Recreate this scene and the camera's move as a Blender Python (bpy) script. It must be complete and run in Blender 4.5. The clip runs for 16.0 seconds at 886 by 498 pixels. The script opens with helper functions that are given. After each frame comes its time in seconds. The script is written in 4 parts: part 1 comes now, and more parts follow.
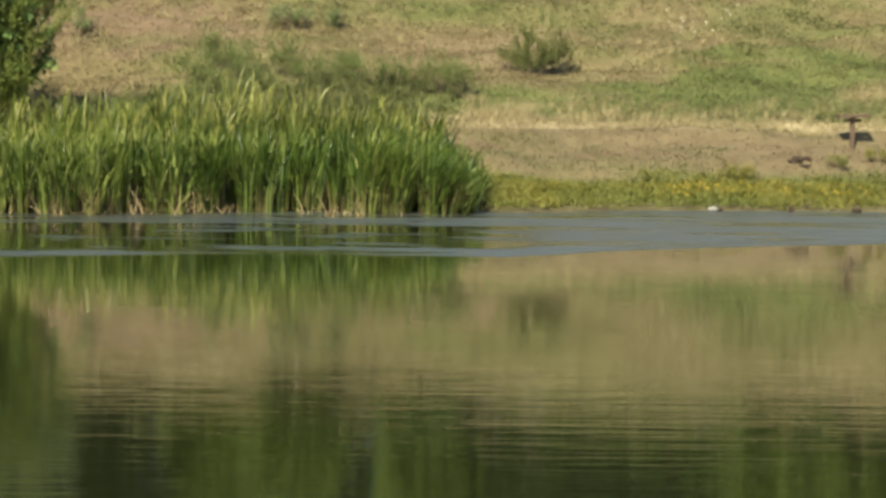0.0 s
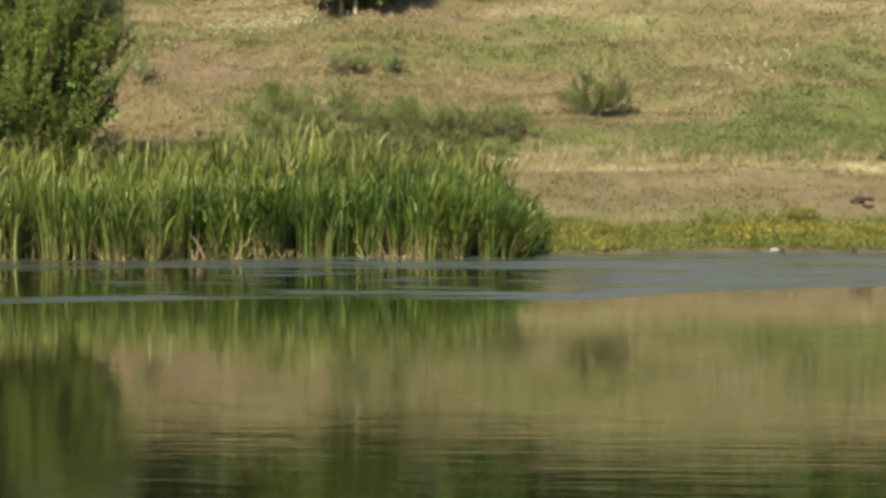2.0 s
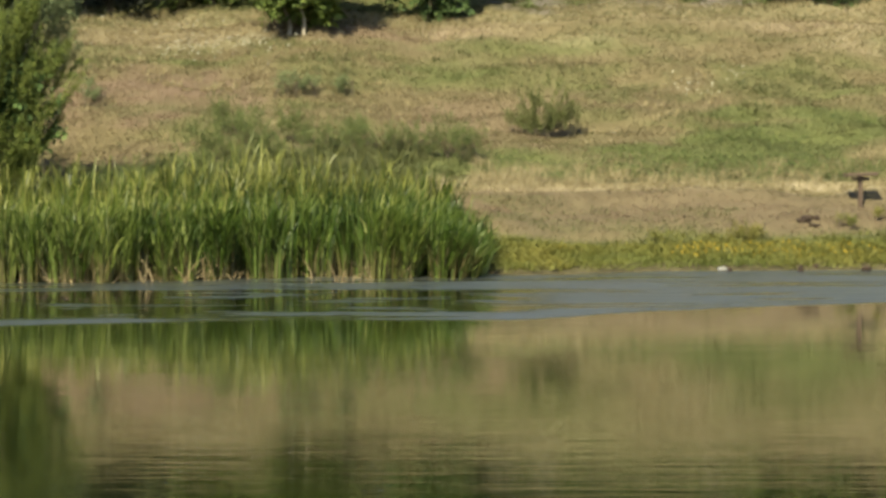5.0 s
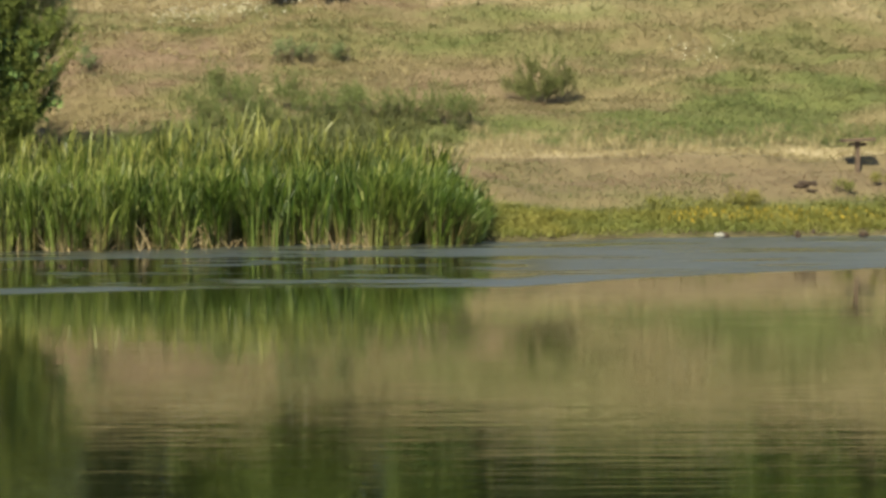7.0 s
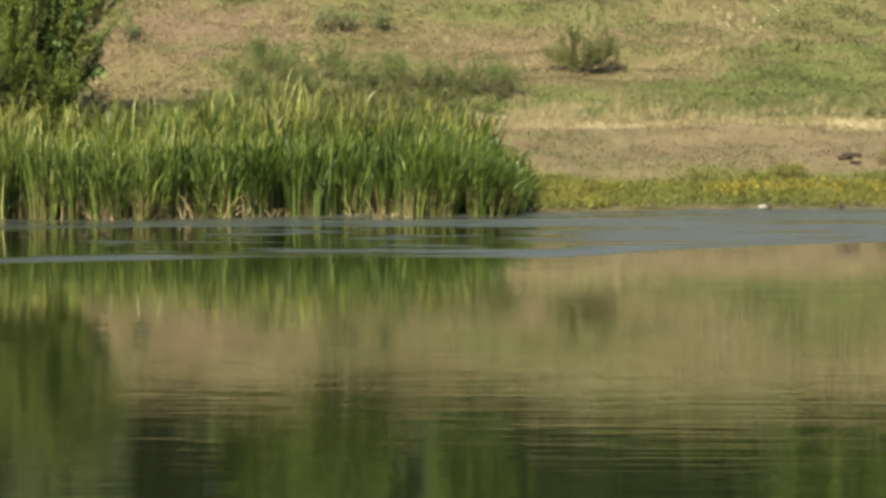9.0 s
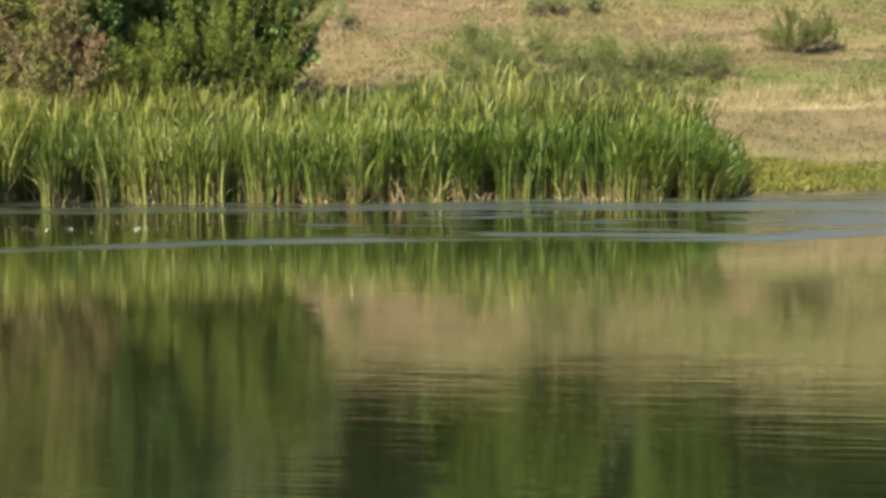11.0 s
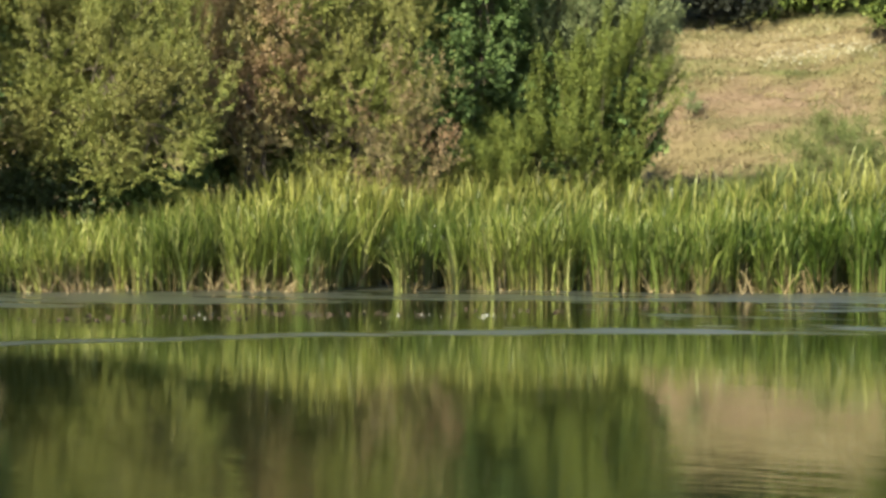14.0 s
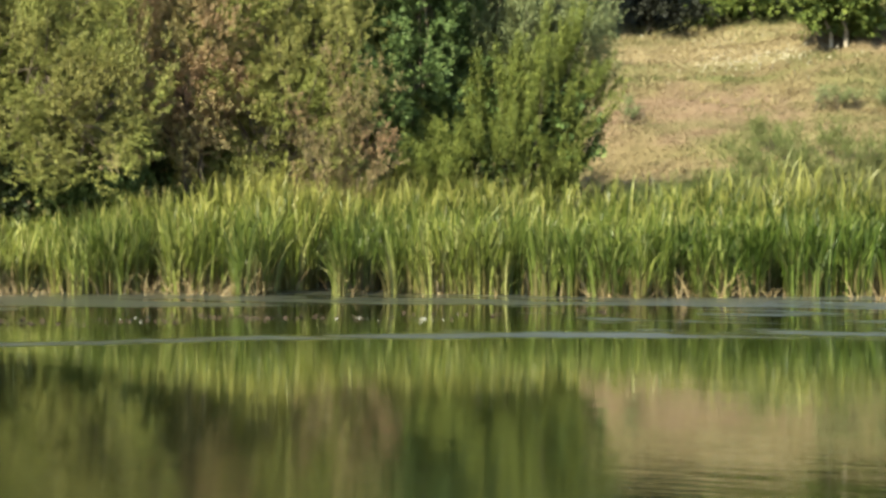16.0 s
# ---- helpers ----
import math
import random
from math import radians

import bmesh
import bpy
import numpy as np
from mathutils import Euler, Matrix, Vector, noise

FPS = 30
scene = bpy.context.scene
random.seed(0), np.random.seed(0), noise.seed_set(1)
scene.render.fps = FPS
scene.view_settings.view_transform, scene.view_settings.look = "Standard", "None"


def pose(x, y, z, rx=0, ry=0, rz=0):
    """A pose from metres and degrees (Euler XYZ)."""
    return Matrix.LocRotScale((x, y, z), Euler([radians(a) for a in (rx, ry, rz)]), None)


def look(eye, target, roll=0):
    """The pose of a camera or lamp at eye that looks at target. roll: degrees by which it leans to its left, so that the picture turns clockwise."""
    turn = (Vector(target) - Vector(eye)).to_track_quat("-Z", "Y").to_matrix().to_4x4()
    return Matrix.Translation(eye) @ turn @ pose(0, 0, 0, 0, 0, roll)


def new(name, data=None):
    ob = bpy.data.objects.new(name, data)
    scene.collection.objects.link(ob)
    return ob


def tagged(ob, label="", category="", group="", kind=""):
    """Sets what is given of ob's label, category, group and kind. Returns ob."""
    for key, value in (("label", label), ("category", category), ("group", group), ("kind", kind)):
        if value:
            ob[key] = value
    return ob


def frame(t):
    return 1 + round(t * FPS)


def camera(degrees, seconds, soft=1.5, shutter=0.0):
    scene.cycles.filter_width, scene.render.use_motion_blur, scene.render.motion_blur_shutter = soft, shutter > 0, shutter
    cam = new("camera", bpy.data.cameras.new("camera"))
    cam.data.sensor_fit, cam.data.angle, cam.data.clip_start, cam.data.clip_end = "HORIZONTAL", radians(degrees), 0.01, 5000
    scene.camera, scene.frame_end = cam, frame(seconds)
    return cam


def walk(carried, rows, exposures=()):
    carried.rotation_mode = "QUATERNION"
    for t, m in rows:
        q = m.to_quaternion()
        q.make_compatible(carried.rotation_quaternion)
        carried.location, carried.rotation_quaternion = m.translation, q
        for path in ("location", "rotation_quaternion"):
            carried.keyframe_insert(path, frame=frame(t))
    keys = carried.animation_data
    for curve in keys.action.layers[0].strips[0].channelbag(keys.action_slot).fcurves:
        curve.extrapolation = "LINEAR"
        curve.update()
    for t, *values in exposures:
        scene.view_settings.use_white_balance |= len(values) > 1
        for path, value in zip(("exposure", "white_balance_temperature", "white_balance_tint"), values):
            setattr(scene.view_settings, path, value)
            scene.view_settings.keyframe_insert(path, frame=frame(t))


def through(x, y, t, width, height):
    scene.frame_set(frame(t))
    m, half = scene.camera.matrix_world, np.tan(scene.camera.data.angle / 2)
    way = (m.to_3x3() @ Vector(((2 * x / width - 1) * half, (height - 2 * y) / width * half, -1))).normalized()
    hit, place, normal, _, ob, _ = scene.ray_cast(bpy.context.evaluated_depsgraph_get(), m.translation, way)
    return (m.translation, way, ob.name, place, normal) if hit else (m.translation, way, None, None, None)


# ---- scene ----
# ---- camera: turned by hand on the near bank, eye 2 m over the water ----
cam = camera(31.83, 16.0, soft=3.4)
EYE = (0.0, 0.0, 2.0)
# seconds, yaw, pitch, roll
TURNS = [
    (0.0, -0.000, -5.070, 0.600),
    (0.5, -0.024, -4.526, 0.525),
    (1.0, 0.891, -4.312, 0.244),
    (1.5, 1.747, -3.937, 0.168),
    (2.0, 2.212, -3.481, 0.050),
    (2.5, 2.575, -2.619, 0.097),
    (3.0, 2.577, -1.858, 0.094),
    (3.5, 2.315, -1.505, 0.078),
    (4.0, 0.911, -1.893, -0.074),
    (4.5, 0.496, -2.356, -0.228),
    (5.0, 0.359, -2.720, -0.160),
    (5.2, 0.419, -2.915, -0.256),
    (7.5, 0.251, -4.169, -0.373),
    (8.0, 0.543, -4.578, -0.638),
    (8.2, 0.730, -4.810, -0.467),
    (10.3, 5.420, -5.225, -0.663),
    (10.5, 6.438, -5.440, -0.656),
    (11.0, 9.553, -5.573, -0.679),
    (11.5, 11.319, -4.624, -0.614),
    (12.0, 12.774, -3.390, -0.631),
    (12.5, 14.441, -2.604, -0.583),
    (13.0, 17.599, -2.286, -0.770),
    (13.5, 20.714, -2.318, -0.896),
    (14.0, 22.231, -2.135, -0.617),
    (14.5, 21.354, -1.960, -0.447),
    (15.0, 21.294, -2.243, -0.476),
    (15.5, 20.820, -2.269, -0.383),
    (16.0, 19.947, -2.023, -0.374),
]
# the clip's camera opens up as it turns to the thicket
BRIGHTER = [(0.0, 1.94), (2.0, 1.84), (5.0, 1.82), (8.0, 1.87), (10.5, 2.16), (12.5, 2.25), (13.5, 2.38), (16.0, 2.44)]
walk(cam, [(t, pose(*EYE, 90 + p, 0, y) @ pose(0, 0, 0, 0, 0, r)) for t, y, p, r in TURNS], BRIGHTER)

# ---- world, sun, exposure ----
SUN_EL, SUN_AZ = 45.0, 205.0          # degrees; azimuth clockwise from +y
world = bpy.data.worlds.new("sky")
scene.world = world
world.use_nodes = True
wn = world.node_tree
sky = wn.nodes.new("ShaderNodeTexSky")
sky.sky_type, sky.sun_disc = "NISHITA", False
sky.sun_elevation, sky.sun_rotation = radians(SUN_EL), radians(SUN_AZ)
sky.air_density, sky.dust_density = 1.2, 0.5
wn.nodes["Background"].inputs[1].default_value = 0.085
wn.links.new(sky.outputs[0], wn.nodes["Background"].inputs[0])
sun = new("sun", bpy.data.lights.new("sun", "SUN"))
sun.data.energy, sun.data.angle, sun.data.color = 5.0, radians(0.6), (0.99, 0.957, 0.70)
to_sun = Vector((math.sin(radians(SUN_AZ)) * math.cos(radians(SUN_EL)),
                 math.cos(radians(SUN_AZ)) * math.cos(radians(SUN_EL)), math.sin(radians(SUN_EL))))
sun.matrix_world = look(to_sun * 80, (0, 0, 0))


# ---- small tools ----
def value_noise(x, y, size, seed):
    """Smooth noise 0..1 over the plan, with cells of that size in metres."""
    x, y = np.asarray(x, float) / size + 1000.0, np.asarray(y, float) / size + 1000.0
    ix, iy = np.floor(x).astype(np.int64), np.floor(y).astype(np.int64)
    fx, fy = x - ix, y - iy
    fx, fy = fx * fx * (3 - 2 * fx), fy * fy * (3 - 2 * fy)

    def corner(a, b):
        h = (a * 374761393 + b * 668265263 + seed * 974634777) & 0x7FFFFFFF
        h = ((h ^ (h >> 13)) * 1274126177) & 0x7FFFFFFF
        return ((h ^ (h >> 16)) & 0xFFFF) / 65535.0

    return ((corner(ix, iy) * (1 - fx) + corner(ix + 1, iy) * fx) * (1 - fy)
            + (corner(ix, iy + 1) * (1 - fx) + corner(ix + 1, iy + 1) * fx) * fy)


def step(a, b, v):
    k = np.clip((np.asarray(v, float) - a) / (b - a), 0, 1)
    return k * k * (3 - 2 * k)


def mesh_of(name, verts, faces, material, smooth=False):
    me = bpy.data.meshes.new(name)
    me.from_pydata(np.asarray(verts).tolist(), [], faces if isinstance(faces, list) else faces.tolist())
    me.materials.append(material)
    if smooth:
        me.polygons.foreach_set("use_smooth", [True] * len(me.polygons))
    me.update()
    return me


def part_np(name, verts, faces, material, parent=None, label="", smooth=False):
    ob = new(name, mesh_of(name, verts, faces, material, smooth))
    if parent:
        ob.parent = parent
    return tagged(ob, label)


def part(name, bm, material, parent, label=""):
    me = bpy.data.meshes.new(name)
    bm.to_mesh(me)
    bm.free()
    me.materials.append(material)
    ob = new(name, me)
    ob.parent = parent
    return tagged(ob, label)


def empty(name, place=(0, 0, 0)):
    ob = new(name)
    ob.empty_display_size = 0.2
    ob.location = place
    return ob


def joined(pieces):
    """Several (verts, faces) as one, faces all of one size."""
    verts, faces, n = [], [], 0
    for v, f in pieces:
        verts.append(v)
        faces.append(f + n)
        n += len(v)
    return np.concatenate(verts), np.concatenate(faces)


def blades(rng, base, height, width, lean, segs=3, curl=1.6):
    """Grass or reed blades: base (n, 3), height (n,), width (n,), lean (n, 2) metres that the tip is carried off.
    Most stand broadside to the sun."""
    n = len(base)
    a = rng.normal(size=n) * 0.85 - radians(SUN_AZ - 180)
    side = np.stack([np.cos(a), np.sin(a), np.zeros(n)], 1)
    rows = []
    for k in range(segs + 1):
        u = k / segs
        c = base.copy()
        c[:, :2] += lean * (u ** curl)[..., None] if np.ndim(u) else lean * u ** curl
        drop = np.hypot(lean[:, 0], lean[:, 1]) / np.maximum(height, 1e-6)
        c[:, 2] += height * u * (1 - 0.35 * np.minimum(drop, 1.6) * u)
        w = width * (1.0 if u < 0.5 else 1.0 - 1.7 * (u - 0.5)) * 0.5
        rows.append(np.stack([c - side * w[:, None], c + side * w[:, None]], 1))
    verts = np.stack(rows, 1).reshape(-1, 3)          # n, segs+1, 2
    start = (np.arange(n) * (segs + 1) * 2)[:, None]
    faces = np.concatenate([start + np.array([[2 * k, 2 * k + 1, 2 * k + 3, 2 * k + 2]]) for k in range(segs)])
    return verts, faces


def leaves(rng, place, axis, length, width, fold=0.25):
    """Leaves as small folded lozenges: place (n, 3), axis (n, 3), turned to the light."""
    n = len(place)
    axis = axis / np.maximum(np.linalg.norm(axis, axis=1, keepdims=True), 1e-6)
    other = rng.normal(size=(n, 3)) * 0.5 + np.array(to_sun)
    side = np.cross(axis, other)
    side /= np.maximum(np.linalg.norm(side, axis=1, keepdims=True), 1e-6)
    up = np.cross(side, axis)
    L, W = length[:, None], width[:, None]
    v = np.stack([place, place + axis * L * 0.45 + side * W * 0.5 + up * W * fold,
                  place + axis * L, place + axis * L * 0.45 - side * W * 0.5 + up * W * fold], 1).reshape(-1, 3)
    return v, np.arange(4 * n).reshape(-1, 4)


def tube(points, radii, sides=6):
    """A tapered tube along points."""
    pts = [Vector(p) for p in points]
    verts, faces = [], []
    for i, p in enumerate(pts):
        d = (pts[min(i + 1, len(pts) - 1)] - pts[max(i - 1, 0)]).normalized()
        a = d.orthogonal().normalized()
        b = d.cross(a)
        for k in range(sides):
            w = 2 * math.pi * k / sides
            verts.append(p + (a * math.cos(w) + b * math.sin(w)) * radii[i])
    for i in range(len(pts) - 1):
        for k in range(sides):
            m = (k + 1) % sides
            faces.append((i * sides + k, i * sides + m, (i + 1) * sides + m, (i + 1) * sides + k))
    return np.array([tuple(v) for v in verts]), np.array(faces)


def bent(rng, a, b, n=5, wobble=0.06, sag=0.0):
    a, b = np.array(a, float), np.array(b, float)
    d = np.linalg.norm(b - a)
    out = []
    for i in range(n + 1):
        u = i / n
        k = math.sin(math.pi * u)
        out.append(a + (b - a) * u + rng.normal(size=3) * wobble * d * k * 0.5 + np.array([0, 0, sag * d * k]))
    return out


# ---- materials ----
def nodes_of(name):
    m = bpy.data.materials.new(name)
    m.use_nodes = True
    return m, m.node_tree.nodes, m.node_tree.links, m.node_tree.nodes["Principled BSDF"]


def ramp(nodes, links, source, stops):
    r = nodes.new("ShaderNodeValToRGB")
    while len(r.color_ramp.elements) < len(stops):
        r.color_ramp.elements.new(0.5)
    for e, (p, c) in zip(r.color_ramp.elements, stops):
        e.position, e.color = p, (*c, 1)
    links.new(source, r.inputs[0])
    return r.outputs[0]


def noise_at(nodes, links, scale, detail=4.0, stretch=(1, 1, 1), rough=0.55):
    g = nodes.new("ShaderNodeNewGeometry")
    mp = nodes.new("ShaderNodeMapping")
    mp.inputs["Scale"].default_value = stretch
    links.new(g.outputs["Position"], mp.inputs["Vector"])
    t = nodes.new("ShaderNodeTexNoise")
    t.inputs["Scale"].default_value, t.inputs["Detail"].default_value = scale, detail
    t.inputs["Roughness"].default_value = rough
    links.new(mp.outputs[0], t.inputs["Vector"])
    return t.outputs[0]


def blend(nodes, links, a, b, fac, kind="MIX"):
    m = nodes.new("ShaderNodeMix")
    m.data_type, m.blend_type = "RGBA", kind
    for sock, val in ((m.inputs[0], fac), (m.inputs[6], a), (m.inputs[7], b)):
        if hasattr(val, "default_value") and hasattr(val, "is_linked"):
            links.new(val, sock)
        else:
            sock.default_value = val if isinstance(val, (int, float)) else (*val, 1)
    return m.outputs[2]


def math_node(nodes, links, op, a, b=0.0, c=0.0, clamp=False):
    m = nodes.new("ShaderNodeMath")
    m.operation, m.use_clamp = op, clamp
    for sock, val in zip(m.inputs, (a, b, c)):
        if hasattr(val, "is_linked"):
            links.new(val, sock)
        else:
            sock.default_value = val
    return m.outputs[0]


def smooth(nodes, links, v, a, b):
    m = nodes.new("ShaderNodeMapRange")
    m.interpolation_type = "SMOOTHSTEP"
    links.new(v, m.inputs[0])
    m.inputs[1].default_value, m.inputs[2].default_value = a, b
    m.inputs[3].default_value, m.inputs[4].default_value = 0.0, 1.0
    return m.outputs[0]


def plant_material(name, stops, through=0.3, patch=0.6, patch_stops=None, rough=0.6, heights=None, along=None, stretch=(1, 1, 1), tones=None):
    """Leaf or blade: a colour for each island between stops, patches of growth, light through the leaf.
    tones: stops over the vertex attribute "tone", which tints one plant against the next.
    heights: stops over metres above the water, for plants that are pale at the foot or ripe at the tip."""
    m, n, l, p = nodes_of(name)
    g = n.new("ShaderNodeNewGeometry")
    col = ramp(n, l, g.outputs["Random Per Island"], stops)
    if patch_stops:
        f = noise_at(n, l, patch, 4.0, stretch)
        if along:
            sx = n.new("ShaderNodeSeparateXYZ")
            l.new(g.outputs["Position"], sx.inputs[0])
            t = n.new("ShaderNodeMapRange")
            l.new(sx.outputs[0], t.inputs[0])
            for k, v in enumerate((*along, -0.22, 0.22)):
                t.inputs[k + 1].default_value = v
            f = math_node(n, l, "ADD", f, t.outputs[0])
        f = ramp(n, l, f, [(0.35, (0, 0, 0)), (0.65, (1, 1, 1))])
        col2 = ramp(n, l, g.outputs["Random Per Island"], patch_stops)
        col = blend(n, l, col, col2, f)
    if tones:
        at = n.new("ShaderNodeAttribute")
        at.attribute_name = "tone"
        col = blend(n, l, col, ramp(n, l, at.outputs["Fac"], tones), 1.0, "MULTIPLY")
    if heights:
        s = n.new("ShaderNodeSeparateXYZ")
        l.new(g.outputs["Position"], s.inputs[0])
        top = heights[-1][0]
        jit = math_node(n, l, "MULTIPLY_ADD", g.outputs["Random Per Island"], 1.1, -0.55)
        z = math_node(n, l, "ADD", s.outputs[2], jit)
        z = math_node(n, l, "DIVIDE", z, top, clamp=True)
        tint = n.new("ShaderNodeValToRGB")
        while len(tint.color_ramp.elements) < len(heights):
            tint.color_ramp.elements.new(0.5)
        for e, (h, c, a) in zip(tint.color_ramp.elements, heights):
            e.position, e.color = h / top, (*c, a)
        l.new(z, tint.inputs[0])
        col = blend(n, l, col, tint.outputs[0], tint.outputs[1])
    l.new(col, p.inputs["Base Color"])
    p.inputs["Roughness"].default_value = rough
    p.inputs["Specular IOR Level"].default_value = 0.15
    t = n.new("ShaderNodeBsdfTranslucent")
    l.new(col, t.inputs[0])
    mix = n.new("ShaderNodeMixShader")
    mix.inputs[0].default_value = through
    l.new(p.outputs[0], mix.inputs[1])
    l.new(t.outputs[0], mix.inputs[2])
    l.new(mix.outputs[0], n["Material Output"].inputs[0])
    return m


def rough_material(name, stops, scale=6.0, bump=0.4, rough=0.85, stretch=(1, 1, 1)):
    m, n, l, p = nodes_of(name)
    a = noise_at(n, l, scale, 6.0, stretch)
    l.new(ramp(n, l, a, stops), p.inputs["Base Color"])
    b = n.new("ShaderNodeBump")
    b.inputs["Strength"].default_value, b.inputs["Distance"].default_value = bump, 0.03
    l.new(noise_at(n, l, scale * 4, 5.0, stretch), b.inputs["Height"])
    l.new(b.outputs[0], p.inputs["Normal"])
    p.inputs["Roughness"].default_value = rough
    p.inputs["Specular IOR Level"].default_value = 0.2
    return m


def ground_material():
    """Turf by the attributes that the ground carries: green, pale, pink, dug, worn."""
    m, n, l, p = nodes_of("hill_soil")

    def carried(name):
        at = n.new("ShaderNodeAttribute")
        at.attribute_name = name
        return at.outputs["Fac"]

    g = n.new("ShaderNodeNewGeometry")
    s = n.new("ShaderNodeSeparateXYZ")
    l.new(g.outputs["Position"], s.inputs[0])
    grain = noise_at(n, l, 2.4, 6.0, (0.6, 0.8, 1), 0.6)
    col = ramp(n, l, grain, [(0.30, (0.067, 0.051, 0.026)), (0.50, (0.076, 0.058, 0.029)), (0.72, (0.085, 0.067, 0.034))])
    col = blend(n, l, col, ramp(n, l, grain, [(0.3, (0.070, 0.047, 0.030)), (0.7, (0.092, 0.063, 0.040))]), carried("pink"))
    col = blend(n, l, col, ramp(n, l, grain, [(0.3, (0.040, 0.044, 0.014)), (0.7, (0.062, 0.063, 0.021))]), carried("green"))
    col = blend(n, l, col, ramp(n, l, grain, [(0.3, (0.172, 0.134, 0.080)), (0.7, (0.235, 0.188, 0.116))]), carried("pale"))
    col = blend(n, l, col, ramp(n, l, noise_at(n, l, 3.0, 7.0), [(0.3, (0.062, 0.050, 0.042)), (0.7, (0.100, 0.082, 0.068))]), carried("dug"))
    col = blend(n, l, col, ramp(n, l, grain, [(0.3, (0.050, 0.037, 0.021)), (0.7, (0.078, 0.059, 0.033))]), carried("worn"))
    # wet mud at the water's edge
    dry = smooth(n, l, math_node(n, l, "MULTIPLY_ADD", noise_at(n, l, 1.3, 4.0), 0.3, s.outputs[2]), 0.22, 0.45)
    col = blend(n, l, ramp(n, l, noise_at(n, l, 4.0, 5.0), [(0.35, (0.026, 0.021, 0.010)), (0.65, (0.055, 0.045, 0.022))]), col, dry)
    l.new(col, p.inputs["Base Color"])
    b = n.new("ShaderNodeBump")
    b.inputs["Strength"].default_value, b.inputs["Distance"].default_value = 0.45, 0.05
    l.new(noise_at(n, l, 7.0, 8.0, (1, 1, 1), 0.7), b.inputs["Height"])
    l.new(b.outputs[0], p.inputs["Normal"])
    p.inputs["Roughness"].default_value = 0.95
    p.inputs["Specular IOR Level"].default_value = 0.1
    return m


def water_material():
    """A turbid pond: calm in the middle, faint ripples on the near side, ruffled by wind along the far bank."""
    m, n, l, p = nodes_of("pond_water")
    g = n.new("ShaderNodeNewGeometry")
    s = n.new("ShaderNodeSeparateXYZ")
    l.new(g.outputs["Position"], s.inputs[0])
    x, y = s.outputs[0], s.outputs[1]
    r = math_node(n, l, "SQRT", math_node(n, l, "ADD", math_node(n, l, "MULTIPLY", x, x), math_node(n, l, "MULTIPLY", y, y)))
    right = math_node(n, l, "MAXIMUM", math_node(n, l, "SUBTRACT", x, 0.8), 0.0)
    wob = math_node(n, l, "MULTIPLY_ADD", noise_at(n, l, 0.35, 3.0), 1.2, -0.6)
    q = math_node(n, l, "ADD", math_node(n, l, "MULTIPLY_ADD", right, -0.62, r), wob)
    edge = smooth(n, l, q, 21.3, 21.7)
    streak = noise_at(n, l, 1.5, 5.0, (0.3, 1.4, 1))
    flaw = smooth(n, l, noise_at(n, l, 0.9, 5.0, (0.25, 1.6, 1)), 0.49, 0.64)
    # lee of the reeds: the ruffle breaks into patches there
    band = math_node(n, l, "MULTIPLY", smooth(n, l, math_node(n, l, "MULTIPLY_ADD", x, -0.045, q), 22.5, 22.9), math_node(n, l, "SUBTRACT", 1.0, smooth(n, l, math_node(n, l, "MULTIPLY_ADD", x, 0.066, q), 27.0, 27.6)))
    lee = math_node(n, l, "MULTIPLY", band, math_node(n, l, "SUBTRACT", 1.0, smooth(n, l, x, 0.2, 2.2)))
    calm = math_node(n, l, "MULTIPLY", lee, smooth(n, l, math_node(n, l, "MULTIPLY_ADD", smooth(n, l, x, -4.0, -9.0), 0.13, streak), 0.38, 0.52))
    ruffle = math_node(n, l, "MULTIPLY", edge, math_node(n, l, "SUBTRACT", 1.0, calm))
    ruffle = math_node(n, l, "MULTIPLY", ruffle, math_node(n, l, "MULTIPLY_ADD", flaw, -0.75, 1.0))
    near = math_node(n, l, "SUBTRACT", 1.0, smooth(n, l, math_node(n, l, "ADD", r, math_node(n, l, "MULTIPLY", wob, 3.0)), 10.0, 15.0))
    # heights in metres: a slow swell, near ripples with long crests, wind chop
    swell = math_node(n, l, "MULTIPLY", noise_at(n, l, 0.9, 2.0, (0.5, 1.6, 1)), 0.0022)
    rip = math_node(n, l, "MULTIPLY", math_node(n, l, "MULTIPLY", noise_at(n, l, 11.0, 2.0, (0.08, 1.0, 1)), 0.0022), near)
    chop = math_node(n, l, "MULTIPLY", math_node(n, l, "MULTIPLY", noise_at(n, l, 11.0, 3.0, (0.7, 1, 1)), 0.004), ruffle)
    broken = math_node(n, l, "MULTIPLY", math_node(n, l, "MULTIPLY", noise_at(n, l, 3.2, 2.0, (0.3, 1, 1)), 0.006), lee)
    chop = math_node(n, l, "ADD", chop, broken)
    fine = math_node(n, l, "MULTIPLY", noise_at(n, l, 9.0, 2.0, (0.05, 1.0, 1)), 0.0011)
    swell = math_node(n, l, "ADD", swell, fine)
    h = math_node(n, l, "ADD", swell, math_node(n, l, "ADD", rip, chop))
    b = n.new("ShaderNodeBump")
    b.inputs["Strength"].default_value, b.inputs["Distance"].default_value = 1.0, 1.0
    l.new(h, b.inputs["Height"])
    l.new(b.outputs[0], p.inputs["Normal"])
    # the wind reaches the open end more than the shore under the reeds
    wind = math_node(n, l, "MULTIPLY_ADD", smooth(n, l, x, -11.0, 0.0), 0.3, 0.7)
